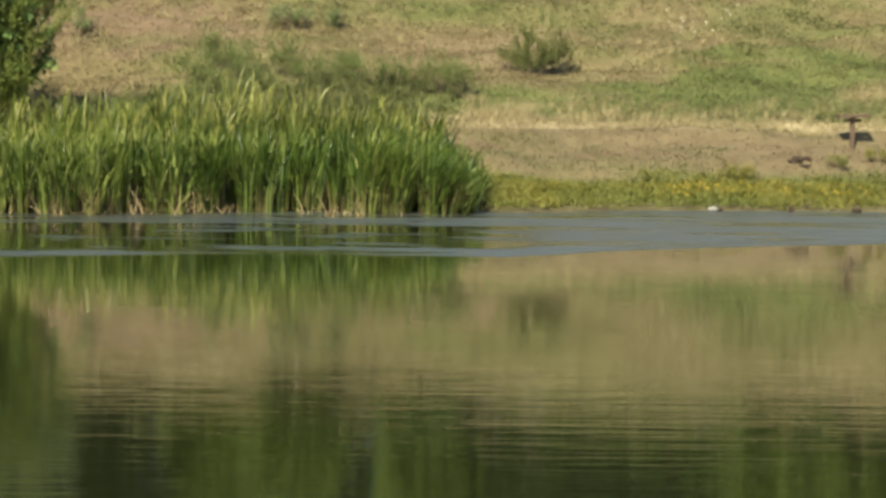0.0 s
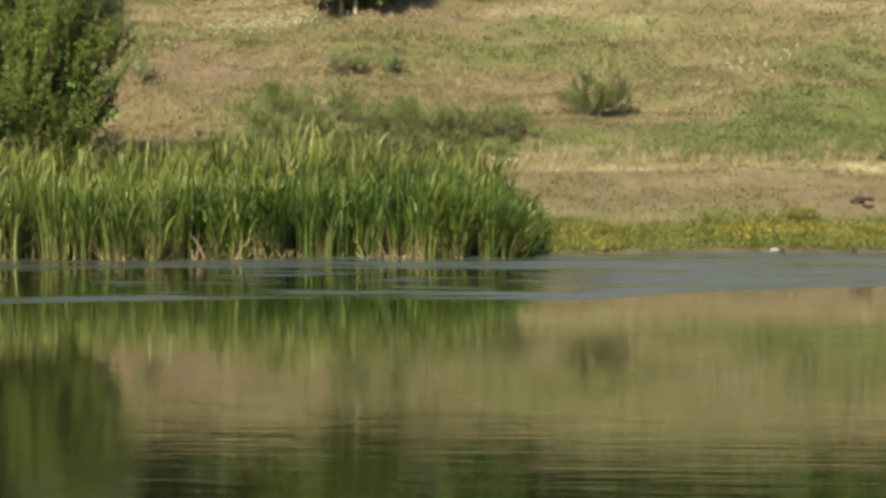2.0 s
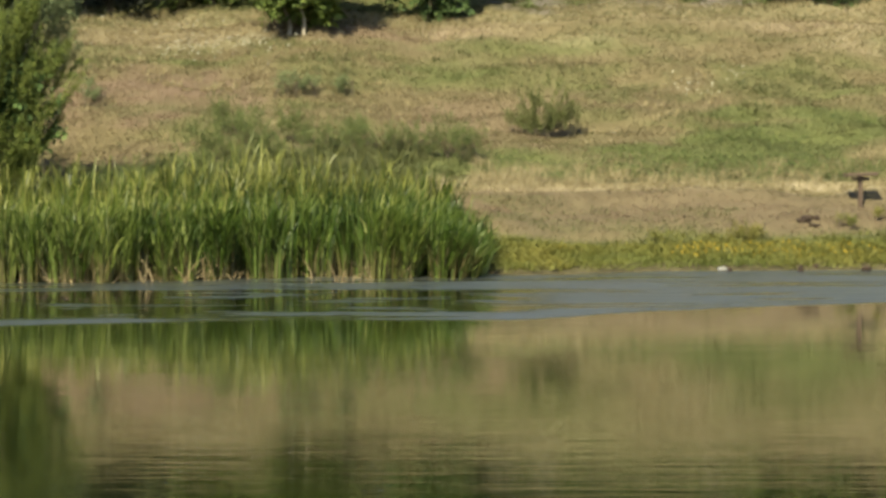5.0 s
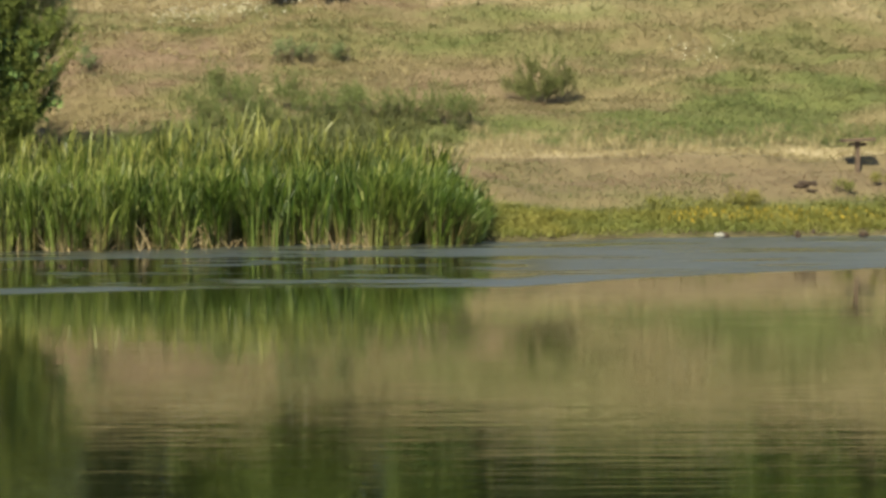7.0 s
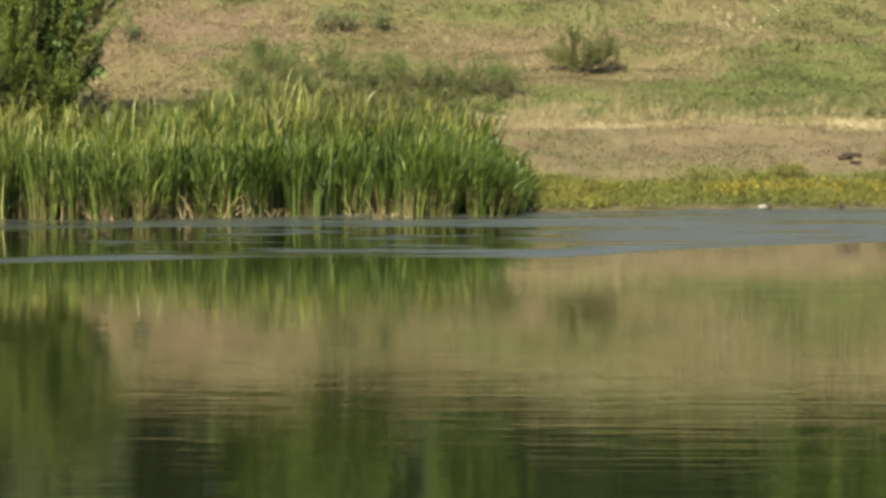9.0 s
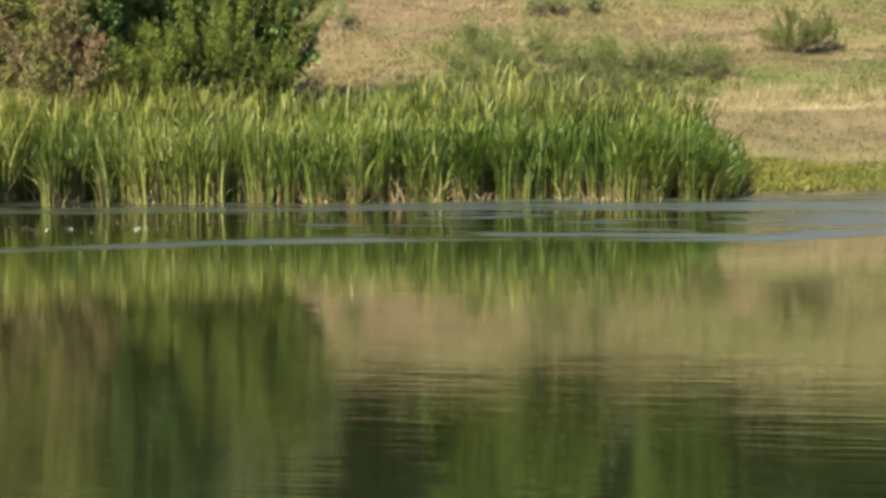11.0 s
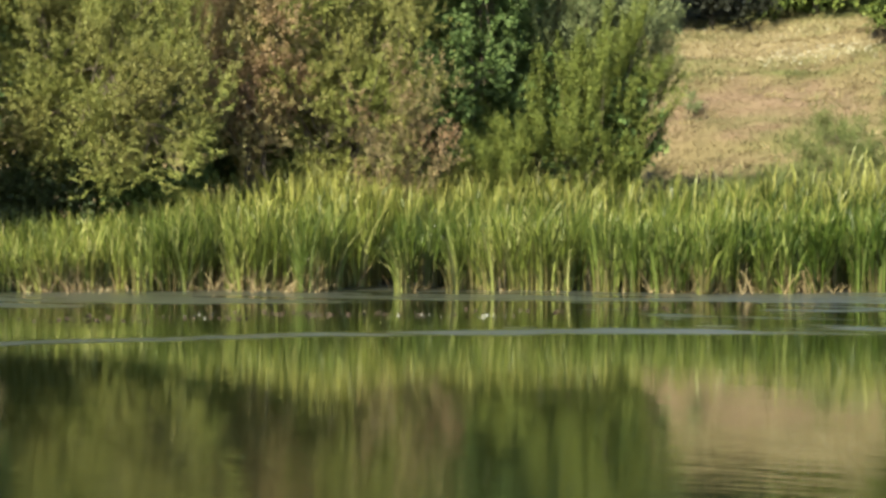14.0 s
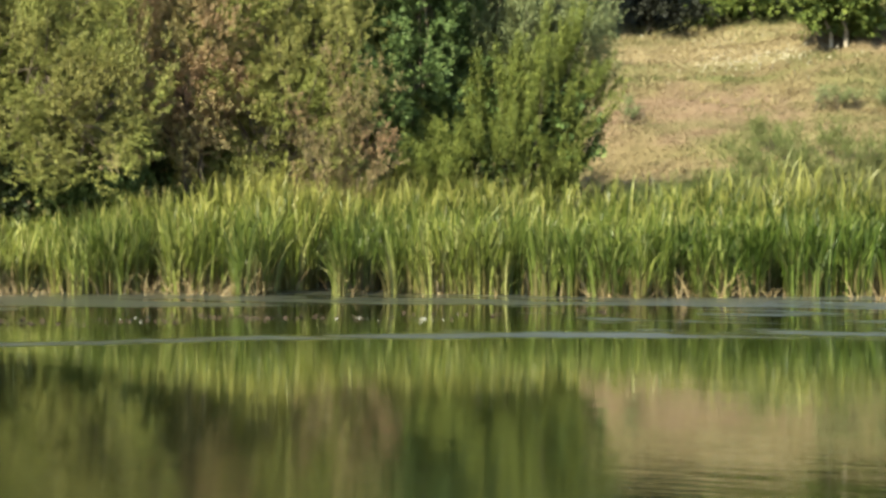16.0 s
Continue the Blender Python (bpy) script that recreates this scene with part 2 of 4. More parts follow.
    rough = math_node(n, l, "MULTIPLY_ADD", math_node(n, l, "MULTIPLY", ruffle, wind), math_node(n, l, "MULTIPLY_ADD", streak, 0.30, 0.26), 0.05)
    l.new(rough, p.inputs["Roughness"])
    l.new(rough, p.inputs["Coat Roughness"])
    l.new(b.outputs[0], p.inputs["Coat Normal"])
    p.inputs["Coat Weight"].default_value, p.inputs["Coat IOR"].default_value = 1.0, 1.85
    col = ramp(n, l, noise_at(n, l, 0.25, 3.0), [(0.3, (0.0045, 0.0062, 0.0018)), (0.7, (0.008, 0.010, 0.003))])
    l.new(col, p.inputs["Base Color"])
    p.inputs["IOR"].default_value = 1.4
    return m


M_GROUND, M_WATER = ground_material(), water_material()
# Reeds darken towards +x: leaf growth, with the weaker light there put in
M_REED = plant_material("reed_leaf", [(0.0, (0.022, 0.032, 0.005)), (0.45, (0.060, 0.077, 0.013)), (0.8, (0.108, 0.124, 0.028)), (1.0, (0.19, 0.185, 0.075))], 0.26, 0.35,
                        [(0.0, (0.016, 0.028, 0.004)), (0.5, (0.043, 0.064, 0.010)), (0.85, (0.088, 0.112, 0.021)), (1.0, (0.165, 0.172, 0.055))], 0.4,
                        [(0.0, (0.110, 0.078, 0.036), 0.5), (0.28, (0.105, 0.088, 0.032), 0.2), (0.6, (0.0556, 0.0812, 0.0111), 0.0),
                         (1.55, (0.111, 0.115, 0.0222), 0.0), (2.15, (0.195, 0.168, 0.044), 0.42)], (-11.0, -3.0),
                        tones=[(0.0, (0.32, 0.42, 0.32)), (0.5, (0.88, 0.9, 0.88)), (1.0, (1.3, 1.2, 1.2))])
M_REED_DEAD = plant_material("dead_reed", [(0.0, (0.090, 0.060, 0.028)), (1.0, (0.21, 0.16, 0.085))], 0.2)
M_DRY = plant_material("dry_grass", [(0.0, (0.104, 0.074, 0.041)), (1.0, (0.126, 0.092, 0.051))], 0.45, 0.5,
                       [(0.0, (0.094, 0.078, 0.035)), (1.0, (0.116, 0.097, 0.044))], along=(-10.0, 9.0), stretch=(0.35, 1, 1))
M_PINK = plant_material("reddish_grass", [(0.0, (0.114, 0.074, 0.046)), (1.0, (0.138, 0.092, 0.058))], 0.45)
M_GREEN = plant_material("green_grass", [(0.0, (0.050, 0.058, 0.019)), (1.0, (0.070, 0.075, 0.026))], 0.4, 0.6,
                         [(0.0, (0.074, 0.074, 0.027)), (1.0, (0.096, 0.091, 0.035))], stretch=(0.35, 1, 1))
M_STRAW = plant_material("pale_straw", [(0.0, (0.170, 0.132, 0.066)), (1.0, (0.245, 0.197, 0.107))], 0.4)
M_SHORE = plant_material("shore_herb", [(0.0, (0.056, 0.068, 0.016)), (1.0, (0.098, 0.106, 0.025))], 0.35, 0.8,
                         [(0.0, (0.090, 0.082, 0.017)), (1.0, (0.150, 0.128, 0.027))], stretch=(0.5, 1, 1))
M_YELLOW = plant_material("yellow_petal", [(0.0, (0.206, 0.128, 0.00825)), (1.0, (0.272, 0.19, 0.0206))], 0.3)
M_WHITE = plant_material("white_umbel", [(0.0, (0.21, 0.19, 0.135)), (1.0, (0.34, 0.315, 0.245))], 0.2)
M_WEED = plant_material("weed_leaf", [(0.0, (0.044, 0.058, 0.017)), (1.0, (0.106, 0.120, 0.036))], 0.4)
M_WILLOW = plant_material("willow_leaf", [(0.0, (0.040, 0.054, 0.009)), (0.6, (0.088, 0.104, 0.019)), (1.0, (0.150, 0.162, 0.038))], 0.35)
M_SALLOW = plant_material("grey_willow_leaf", [(0.0, (0.059, 0.0708, 0.0255)), (1.0, (0.15, 0.165, 0.0748))], 0.3)
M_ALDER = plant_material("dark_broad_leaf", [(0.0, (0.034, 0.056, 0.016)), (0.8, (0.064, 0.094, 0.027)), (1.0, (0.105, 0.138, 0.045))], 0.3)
# Broad leaf darkened; on the thicket's foot bush this stands in for shade
M_SHADY = plant_material("darkened_leaf", [(0.0, (0.012, 0.019, 0.006)), (1.0, (0.036, 0.047, 0.015))], 0.15)
M_OLIVE = plant_material("olive_leaf", [(0.0, (0.088, 0.100, 0.022)), (0.7, (0.148, 0.160, 0.038)), (1.0, (0.215, 0.222, 0.066))], 0.35, 0.6,
                         [(0.0, (0.088, 0.084, 0.024)), (0.7, (0.145, 0.134, 0.040)), (1.0, (0.210, 0.190, 0.068))])
M_RUSSET = plant_material("russet_leaf", [(0.0, (0.100, 0.095, 0.032)), (0.6, (0.170, 0.155, 0.055)), (1.0, (0.25, 0.22, 0.095))], 0.3, 0.5,
                          [(0.0, (0.140, 0.082, 0.045)), (0.6, (0.21, 0.128, 0.074)), (1.0, (0.28, 0.185, 0.12))])
M_DEADLEAF = plant_material("withered_leaf", [(0.0, (0.068, 0.062, 0.023)), (0.6, (0.118, 0.102, 0.042)), (1.0, (0.21, 0.17, 0.088))], 0.3, 0.9,
                            [(0.0, (0.076, 0.054, 0.026)), (0.6, (0.135, 0.082, 0.046)), (1.0, (0.22, 0.135, 0.08))])
# Near-black leaves: the shade under the brow's trees is put into this colour
M_DEEP_SHADE = plant_material("deep_shade_leaf", [(0.0, (0.0034, 0.0042, 0.0018)), (1.0, (0.0085, 0.0096, 0.004))], 0.1)
M_SHRUB = plant_material("shrub_leaf", [(0.0, (0.046, 0.056, 0.016)), (1.0, (0.125, 0.126, 0.042))], 0.4)
M_BIRCH = plant_material("birch_leaf", [(0.0, (0.040, 0.060, 0.012)), (0.7, (0.086, 0.110, 0.021)), (1.0, (0.145, 0.168, 0.040))], 0.4)
M_BARK = rough_material("bark", [(0.3, (0.033, 0.0248, 0.0165)), (0.7, (0.0825, 0.0633, 0.044))], 8.0, 0.7, 0.9, (1, 1, 0.25))
M_BARK_PALE = rough_material("pale_bark", [(0.25, (0.07, 0.057, 0.043)), (0.45, (0.19, 0.16, 0.118)), (0.8, (0.28, 0.24, 0.19))], 5.0, 0.4, 0.8, (1, 1, 0.6))
M_WOOD = rough_material("weathered_wood", [(0.3, (0.030, 0.019, 0.012)), (0.7, (0.072, 0.047, 0.031))], 14.0, 0.5, 0.85, (0.2, 1, 1))
M_STONE_PALE = rough_material("pale_stone", [(0.3, (0.088, 0.0816, 0.0682)), (0.7, (0.158, 0.147, 0.128))], 9.0, 0.4, 0.85)
M_MUD = rough_material("dark_clod", [(0.3, (0.014, 0.009, 0.006)), (0.7, (0.036, 0.022, 0.014))], 12.0, 0.8, 0.95)
M_FEATHER = rough_material("floating_down", [(0.3, (0.132, 0.127, 0.11)), (0.7, (0.209, 0.204, 0.187))], 20.0, 0.3, 0.8)

# ---- the ground: one sheet, pond bed, banks and hill ----
BANK_X = [-400, -60, -30, -19.5, -15.0, -12.5, -10, -8.4, -6, -4, -2, 0.6, 2.0, 4.0, 9.0, 14.0, 25.0, 60.0, 400]
BANK_Y = [-40, 10, 20.5, 26.1, 27.4, 28.0, 28.4, 28.85, 29.15, 29.4, 29.55, 29.95, 31.2, 32.0, 32.3, 32.2, 30.5, 12.0, -40]
PROF_Q = [-40, -8, -2.0, 0.0, 0.35, 1.4, 2.6, 3.9, 6.2, 10.5, 13.5, 17.6, 20.0, 28.0, 36.0, 70.0, 400, 2500]
PROF_Z = [-1.4, -1.2, -0.45, -0.02, 0.12, 0.5, 1.2, 1.68, 1.95, 3.1, 4.45, 6.75, 7.6, 10.6, 12.6, 14.0, 18, 32]


def bank_y(x):
    return np.interp(x, BANK_X, BANK_Y)


def land_y(x):
    """Where dry land begins: behind the reeds, which stand in the shallows."""
    return bank_y(x) + 2.3 * (1 - step(-0.3, 1.8, x))


def uphill(x, y):
    """Metres up from the far bank's water line."""
    b = land_y(x)
    low = (y - b) / np.maximum(38.0 - b, 1.0) * 6.0
    return np.where(y < b, y - b, np.where(y < 38.0, low, y - 32.0))


def ground_z(x, y):
    x, y = np.asarray(x, float), np.asarray(y, float)
    q = uphill(x, y)
    z = np.interp(q, PROF_Q, PROF_Z)
    z = z - 0.7 * (1 - step(-8.0, -3.0, x)) * step(2.0, 6.0, q) * (1 - step(7.0, 14.0, q))
    k = step(0.3, 3.0, q)
    hill = step(6.5, 8.5, q)
    z = z + k * ((value_noise(x, y, 5.0, 3) - 0.5) * 0.5 + (value_noise(x, y, 1.4, 4) - 0.5) * 0.24 + (value_noise(x, y, 0.5, 5) - 0.5) * 0.05)
    # trodden terraces along the slope, hummocks between them
    z = z + hill * (1 - step(17, 19, q)) * 0.06 * np.sin(q * 4.2 + 5.0 * value_noise(x * 0.3, y, 4.0, 8)) * value_noise(x * 0.4, y, 1.6, 10)
    z = z + hill * 0.20 * step(0.40, 1.0, value_noise(x * 0.7, y, 0.9, 11)) * (0.35 + 0.65 * step(2.0, 6.0, x))
    z = z + step(13, 17, q) * (value_noise(x, 0 * y, 7.0, 9) - 0.5) * 0.45
    # the bank breaks off below the ledge
    z = z - step(0.3, 2.0, x) * 0.16 * step(3.75, 3.45, q + 0.5 * (value_noise(x, 0 * y, 0.9, 12) - 0.5)) * step(1.2, 2.2, q)
    near = np.interp(y, [-3000, -60, -2, 1.5, 4.0, 7.0], [6.0, 2.0, 0.5, 0.38, -0.1, -1.2])
    return np.where(y < 7.0, np.maximum(near, z), z)


def spaced(core, far):
    return np.array(sorted(set(np.round(np.concatenate([core, far, -np.asarray(far)]), 3))))


def patch(x, y, cx, cy, rx, ry, seed):
    """A patch of turf with a frayed edge, 0..1."""
    fray = (value_noise(x * 0.6, y, 1.1, seed) - 0.5) * 0.9 + (value_noise(x * 0.5, y, 0.4, seed + 1) - 0.5) * 0.7
    return 1 - step(0.55, 1.15, np.hypot((x - cx) / rx, (y - cy) / ry) + fray)


# centre x y, half width and depth, strength
GREEN_TURF = [(9.4, 41.6, 4.8, 3.0, 0.9), (7.0, 38.9, 6.4, 1.5, 0.8), (-3.4, 39.2, 7.0, 2.3, 0.8), (-5.0, 41.2, 3.6, 1.3, 0.4), (-8.4, 38.6, 3.4, 2.4, 0.65), (1.0, 46.6, 6.5, 0.9, 0.5),
              (9.8, 45.8, 3.8, 1.6, 0.55), (4.5, 48.6, 5.0, 0.7, 0.35), (-7.3, 47.2, 2.2, 0.45, 0.75), (5.5, 50.8, 7.0, 0.9, 0.35), (-2.6, 52.4, 3.0, 1.8, 0.75), (-12.0, 47.0, 2.2, 0.8, 0.35), (3.6, 34.3, 2.6, 0.5, 0.5), (7.6, 33.9, 2.6, 0.35, 0.5), (2.2, 35.2, 1.6, 0.3, 0.45), (5.5, 35.0, 1.4, 0.25, 0.4)]
PINK_TURF = [(-8.4, 44.6, 3.4, 1.9, 1.0), (1.0, 43.6, 3.2, 1.6, 0.5), (-0.6, 41.8, 2.2, 1.3, 0.6), (-13.0, 43.5, 2.5, 2.0, 0.6), (6.0, 34.9, 9.0, 0.85, 0.45), (-1.5, 49.0, 3.5, 0.9, 0.5), (11.0, 49.6, 2.4, 0.6, 0.6)]


def patches(x, y, spots, seed):
    out = np.zeros(np.shape(x))
    for i, (cx, cy, rx, ry, k) in enumerate(spots):
        out = np.maximum(out, k * patch(x, y, cx, cy, rx, ry, seed + 3 * i))
    return out


def greenness(x, y):
    """Where the slope is green rather than dry, 0..1."""
    q = uphill(x, y)
    streaks = step(0.48, 0.80, 0.6 * value_noise(x * 0.3, y, 1.3, 21) + 0.4 * value_noise(x * 0.4, y, 0.45, 22)) * step(5.8, 6.6, q) * 0.5
    beyond = step(19.5, 20.6, q) * 0.6
    shore = step(0.3, 1.2, x) * step(0.25, 0.5, q) * (1 - step(1.7, 2.5, q + (value_noise(x, y, 1.2, 51) - 0.5) * 1.2)) * 0.9
    return np.clip(np.maximum(np.maximum(patches(x, y, GREEN_TURF, 130), beyond), shore) + streaks, 0, 1)


def pale(x, y):
    """Bleached straw: the ledge above the bank, and streaks along the brow."""
    q = uphill(x, y)
    fray = (value_noise(x * 0.5, y, 1.2, 31) - 0.5) * 1.1 + (value_noise(x, y, 0.4, 33) - 0.5) * 0.5
    ledge = step(3.85, 4.15, q + fray * 0.25) * (1 - step(4.9, 5.7, q + fray)) * step(-2.2, -0.6, x)
    brow = step(15.2, 16.4, q + fray * 2) * (1 - step(19.0, 20.2, q)) * (0.05 + 0.25 * step(0.45, 0.7, value_noise(x * 0.22, y, 0.9, 32)))
    return np.clip(ledge + brow, 0, 1)


def pinkness(x, y):
    return np.clip(patches(x, y, PINK_TURF, 190) + 0.35 * step(0.55, 0.8, value_noise(x * 0.4, y, 1.6, 34)), 0, 1)


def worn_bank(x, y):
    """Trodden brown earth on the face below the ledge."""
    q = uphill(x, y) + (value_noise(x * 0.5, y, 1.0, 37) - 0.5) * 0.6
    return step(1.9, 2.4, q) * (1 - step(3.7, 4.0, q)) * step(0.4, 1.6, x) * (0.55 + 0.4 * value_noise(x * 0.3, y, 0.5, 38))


def dug(x, y):
    """The garden's turned soil above the slope."""
    return step(51.2, 52.4, y + (value_noise(x, y, 1.5, 35) - 0.5) * 2.0) * step(0.3, 1.6, x) * (1 - step(62, 64, y)) * step(0.35, 0.6, value_noise(x * 0.5, y, 1.2, 36))


gx = spaced(np.arange(-34, 26, 0.2), [28, 32, 37, 44, 55, 75, 110, 180, 320, 700, 2500])
gy = np.array(sorted(set(np.round(np.concatenate([np.arange(28, 56, 0.2), np.arange(56, 62, 0.3), np.arange(-8, 28, 1.0),
              [-2500, -600, -200, -80, -40, -20, 64, 68, 74, 82, 95, 120, 170, 300, 700, 2500]]), 3))))
GX, GY = np.meshgrid(gx, gy)
verts = np.stack([GX, GY, ground_z(GX, GY)], -1).reshape(-1, 3)
w = len(gx)
a = (np.arange(len(gy) - 1)[:, None] * w + np.arange(w - 1)[None]).reshape(-1)
ground = new("ground", mesh_of("ground", verts, np.stack([a, a + 1, a + w + 1, a + w], 1), M_GROUND, True))
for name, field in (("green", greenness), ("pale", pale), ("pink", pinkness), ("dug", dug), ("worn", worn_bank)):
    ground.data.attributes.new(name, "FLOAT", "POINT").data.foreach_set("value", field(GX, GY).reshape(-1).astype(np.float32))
tagged(ground, "dry grassy hillside and pond bed of brown soil", "ground", kind="structure")

bm = bmesh.new()
bmesh.ops.create_grid(bm, x_segments=8, y_segments=8, size=1.0)
bmesh.ops.transform(bm, matrix=Matrix.Translation((0, 16, 0)) @ Matrix.Diagonal((120, 30, 1, 1)), verts=bm.verts)
me = bpy.data.meshes.new("water")
bm.to_mesh(me)
bm.free()
me.materials.append(M_WATER)
tagged(new("water", me), "calm murky olive pond water mirroring the far bank", "water", kind="structure")


# ---- growth on the hill ----
def scatter(rng, n, x0, x1, y0, y1, keep):
    """n tries over a stretch of the plan, kept by a chance that depends on the place."""
    x, y = rng.uniform(x0, x1, n), rng.uniform(y0, y1, n)
    ok = rng.uniform(size=n) < keep(x, y)
    x, y = x[ok], y[ok]
    return np.stack([x, y, ground_z(x, y) - 0.02], 1)


def tufts(rng, feet, count, h0, h1, spread, width, lean, segs=2):
    base = np.repeat(feet, count, 0)
    n = len(base)
    hs = np.repeat(rng.uniform(h0, h1, len(feet)), count) * rng.uniform(0.6, 1.15, n)
    base = base + np.stack([rng.normal(size=n) * spread, rng.normal(size=n) * spread, np.zeros(n)], 1)
    off = rng.normal(size=(n, 2)) * lean * hs[:, None]
    return blades(rng, base, hs, np.full(n, width) * rng.uniform(0.7, 1.3, n), off, segs)


def fine_tufts(rng, feet, count, h0, h1, spread, width, lean):
    """Tufts of thin grass blades, each one slender triangle."""
    base = np.repeat(feet, count, 0)
    n = len(base)
    h = np.repeat(rng.uniform(h0, h1, len(feet)), count) * rng.uniform(0.6, 1.15, n)
    base = base + np.stack([rng.normal(size=n) * spread, rng.normal(size=n) * spread, np.zeros(n)], 1)
    a = rng.normal(size=n) * 0.85 - radians(SUN_AZ - 180)
    w = width * rng.uniform(0.35, 0.65, n)
    side = np.stack([np.cos(a) * w, np.sin(a) * w, np.zeros(n)], 1)
    off = rng.normal(size=(n, 2)) * lean * h[:, None]
    tip = base + np.concatenate([off, h[:, None]], 1)
    return np.stack([base - side, base + side, tip], 1).reshape(-1, 3), np.arange(3 * n).reshape(-1, 3)


def stuff(name, pieces, material, label, category):
    v, f = pieces
    return tagged(new(name, mesh_of(name, v, f, material)), label, category, kind="stuff")


rng = np.random.default_rng(11)
in_view = lambda x, y: (np.abs(np.degrees(np.arctan2(x, y)) + 11) < 30) * 1.0
worn = lambda x, y: 0.55 + 0.45 * step(0.25, 0.6, value_noise(x * 0.5, y, 0.7, 41))
hill_dry = scatter(rng, 190000, -26, 17, 32, 54, lambda x, y: in_view(x, y) * (uphill(x, y) > 1.6) * (1 - 0.7 * step(0.5, 1.5, x) * (1 - step(3.4, 3.8, uphill(x, y)))) * (1 - greenness(x, y)) * (1 - 0.8 * pale(x, y)) * (1 - 0.75 * pinkness(x, y)) * (1 - 0.4 * worn_bank(x, y)) * worn(x, y))
stuff("dry_grass", fine_tufts(rng, hill_dry, 4, 0.03, 0.09, 0.16, 0.028, 1.1), M_DRY, "short dry tan grass on the hillside", "grass")
hill_pink = scatter(rng, 160000, -26, 17, 32, 54, lambda x, y: in_view(x, y) * (uphill(x, y) > 1.8) * pinkness(x, y) * (1 - greenness(x, y)) * worn(x, y) * 0.8)
stuff("reddish_grass", fine_tufts(rng, hill_pink, 6, 0.03, 0.08, 0.15, 0.022, 1.1), M_PINK, "short reddish brown dry grass on the slope", "grass")
hill_green = scatter(rng, 200000, -26, 17, 32, 57.5, lambda x, y: in_view(x, y) * (uphill(x, y) > 1.6) * greenness(x, y) * worn(x, y))
stuff("green_grass", fine_tufts(rng, hill_green, 4, 0.03, 0.11, 0.15, 0.027, 1.0), M_GREEN, "olive green grass tufts on the hillside", "grass")
hill_straw = scatter(rng, 130000, -22, 17, 33, 54, lambda x, y: in_view(x, y) * pale(x, y) * worn(x, y))
low = hill_straw[:, 1] < 40
stuff("straw_grass", joined([fine_tufts(rng, hill_straw[~low], 7, 0.06, 0.22, 0.14, 0.02, 0.7), fine_tufts(rng, hill_straw[low], 7, 0.04, 0.13, 0.14, 0.022, 1.0)]), M_STRAW, "bleached straw-coloured grass along the ledge and brow", "grass")

rank = scatter(rng, 2600, -10, -0.8, 34.5, 39.8, lambda x, y: (uphill(x, y) > 1.0) * (0.4 + 0.6 * step(0.35, 0.6, value_noise(x, y, 0.9, 45))))
stuff("rank_grass", tufts(rng, rank, 10, 0.18, 0.5, 0.12, 0.03, 0.55), M_GREEN, "rank green grass between the reeds and the slope", "grass")

tall = scatter(rng, 1300, 0.5, 17, 36.8, 39.2, lambda x, y: 0.2 + 0.6 * step(0.4, 0.65, value_noise(x, y, 0.8, 46)))
stuff("seeding_grass", fine_tufts(rng, tall, 12, 0.15, 0.38, 0.13, 0.022, 0.35), M_STRAW, "tall pale seeding grass along the top of the ledge", "grass")

# tussocks standing above the mat, and broad-leaved herbs on the damp lower slope
tus = scatter(rng, 2600, -24, 17, 37, 52, lambda x, y: in_view(x, y) * (uphill(x, y) > 6.2) * step(0.35, 0.7, value_noise(x, y, 2.2, 43)) * 0.7)
k = greenness(tus[:, 0], tus[:, 1]) > 0.45
stuff("dry_tussocks", tufts(rng, tus[~k], 12, 0.12, 0.34, 0.09, 0.026, 0.6), M_STRAW, "pale dry grass tussocks on the slope", "grass")
stuff("green_tussocks", tufts(rng, tus[k], 12, 0.12, 0.36, 0.10, 0.03, 0.6), M_GREEN, "olive green grass tussocks on the slope", "grass")
herb = scatter(rng, 3600, 1.0, 17, 37.4, 43, lambda x, y: in_view(x, y) * step(0.40, 0.75, value_noise(x * 0.6, y, 0.8, 44)) * np.where(uphill(x, y) < 7.6, 0.9, step(5.0, 8.0, x) * 0.6))
n = len(herb) * 10
hp = np.repeat(herb, 10, 0) + np.stack([rng.normal(size=n) * 0.12, rng.normal(size=n) * 0.12, rng.uniform(0.03, 0.34, n)], 1)
stuff("slope_herbs", leaves(rng, hp, rng.normal(size=(n, 3)) + (0, 0, 0.8), rng.uniform(0.04, 0.10, n), rng.uniform(0.02, 0.045, n)), M_WEED, "leafy green herbs on the damp lower slope", "plants")

# low herbs with yellow flowers along the water's edge
shore_feet = scatter(rng, 16000, 0.2, 17, 29.5, 36, lambda x, y: step(0.12, 0.5, uphill(x, y)) * (1 - step(1.2, 2.1, uphill(x, y) + (value_noise(x, y, 1.2, 51) - 0.5) * 1.0)))
stuff("shore_herbs", fine_tufts(rng, shore_feet, 14, 0.04, 0.16, 0.11, 0.03, 0.8), M_SHORE, "low yellow-green herbs on the muddy water's edge", "plants")
fl = scatter(rng, 17000, 0.6, 17, 30, 35, lambda x, y: 0.5 * step(0.52, 0.66, value_noise(x, y, 1.1, 52)) * step(0.5, 0.7, uphill(x, y)) * (1 - step(1.1, 1.5, uphill(x, y))))
fl[:, 2] += rng.uniform(0.04, 0.16, len(fl))
stuff("yellow_flowers", leaves(rng, fl, rng.normal(size=(len(fl), 3)), np.full(len(fl), 0.05), np.full(len(fl), 0.05)), M_YELLOW, "small yellow flowers among the shore herbs", "flowers")
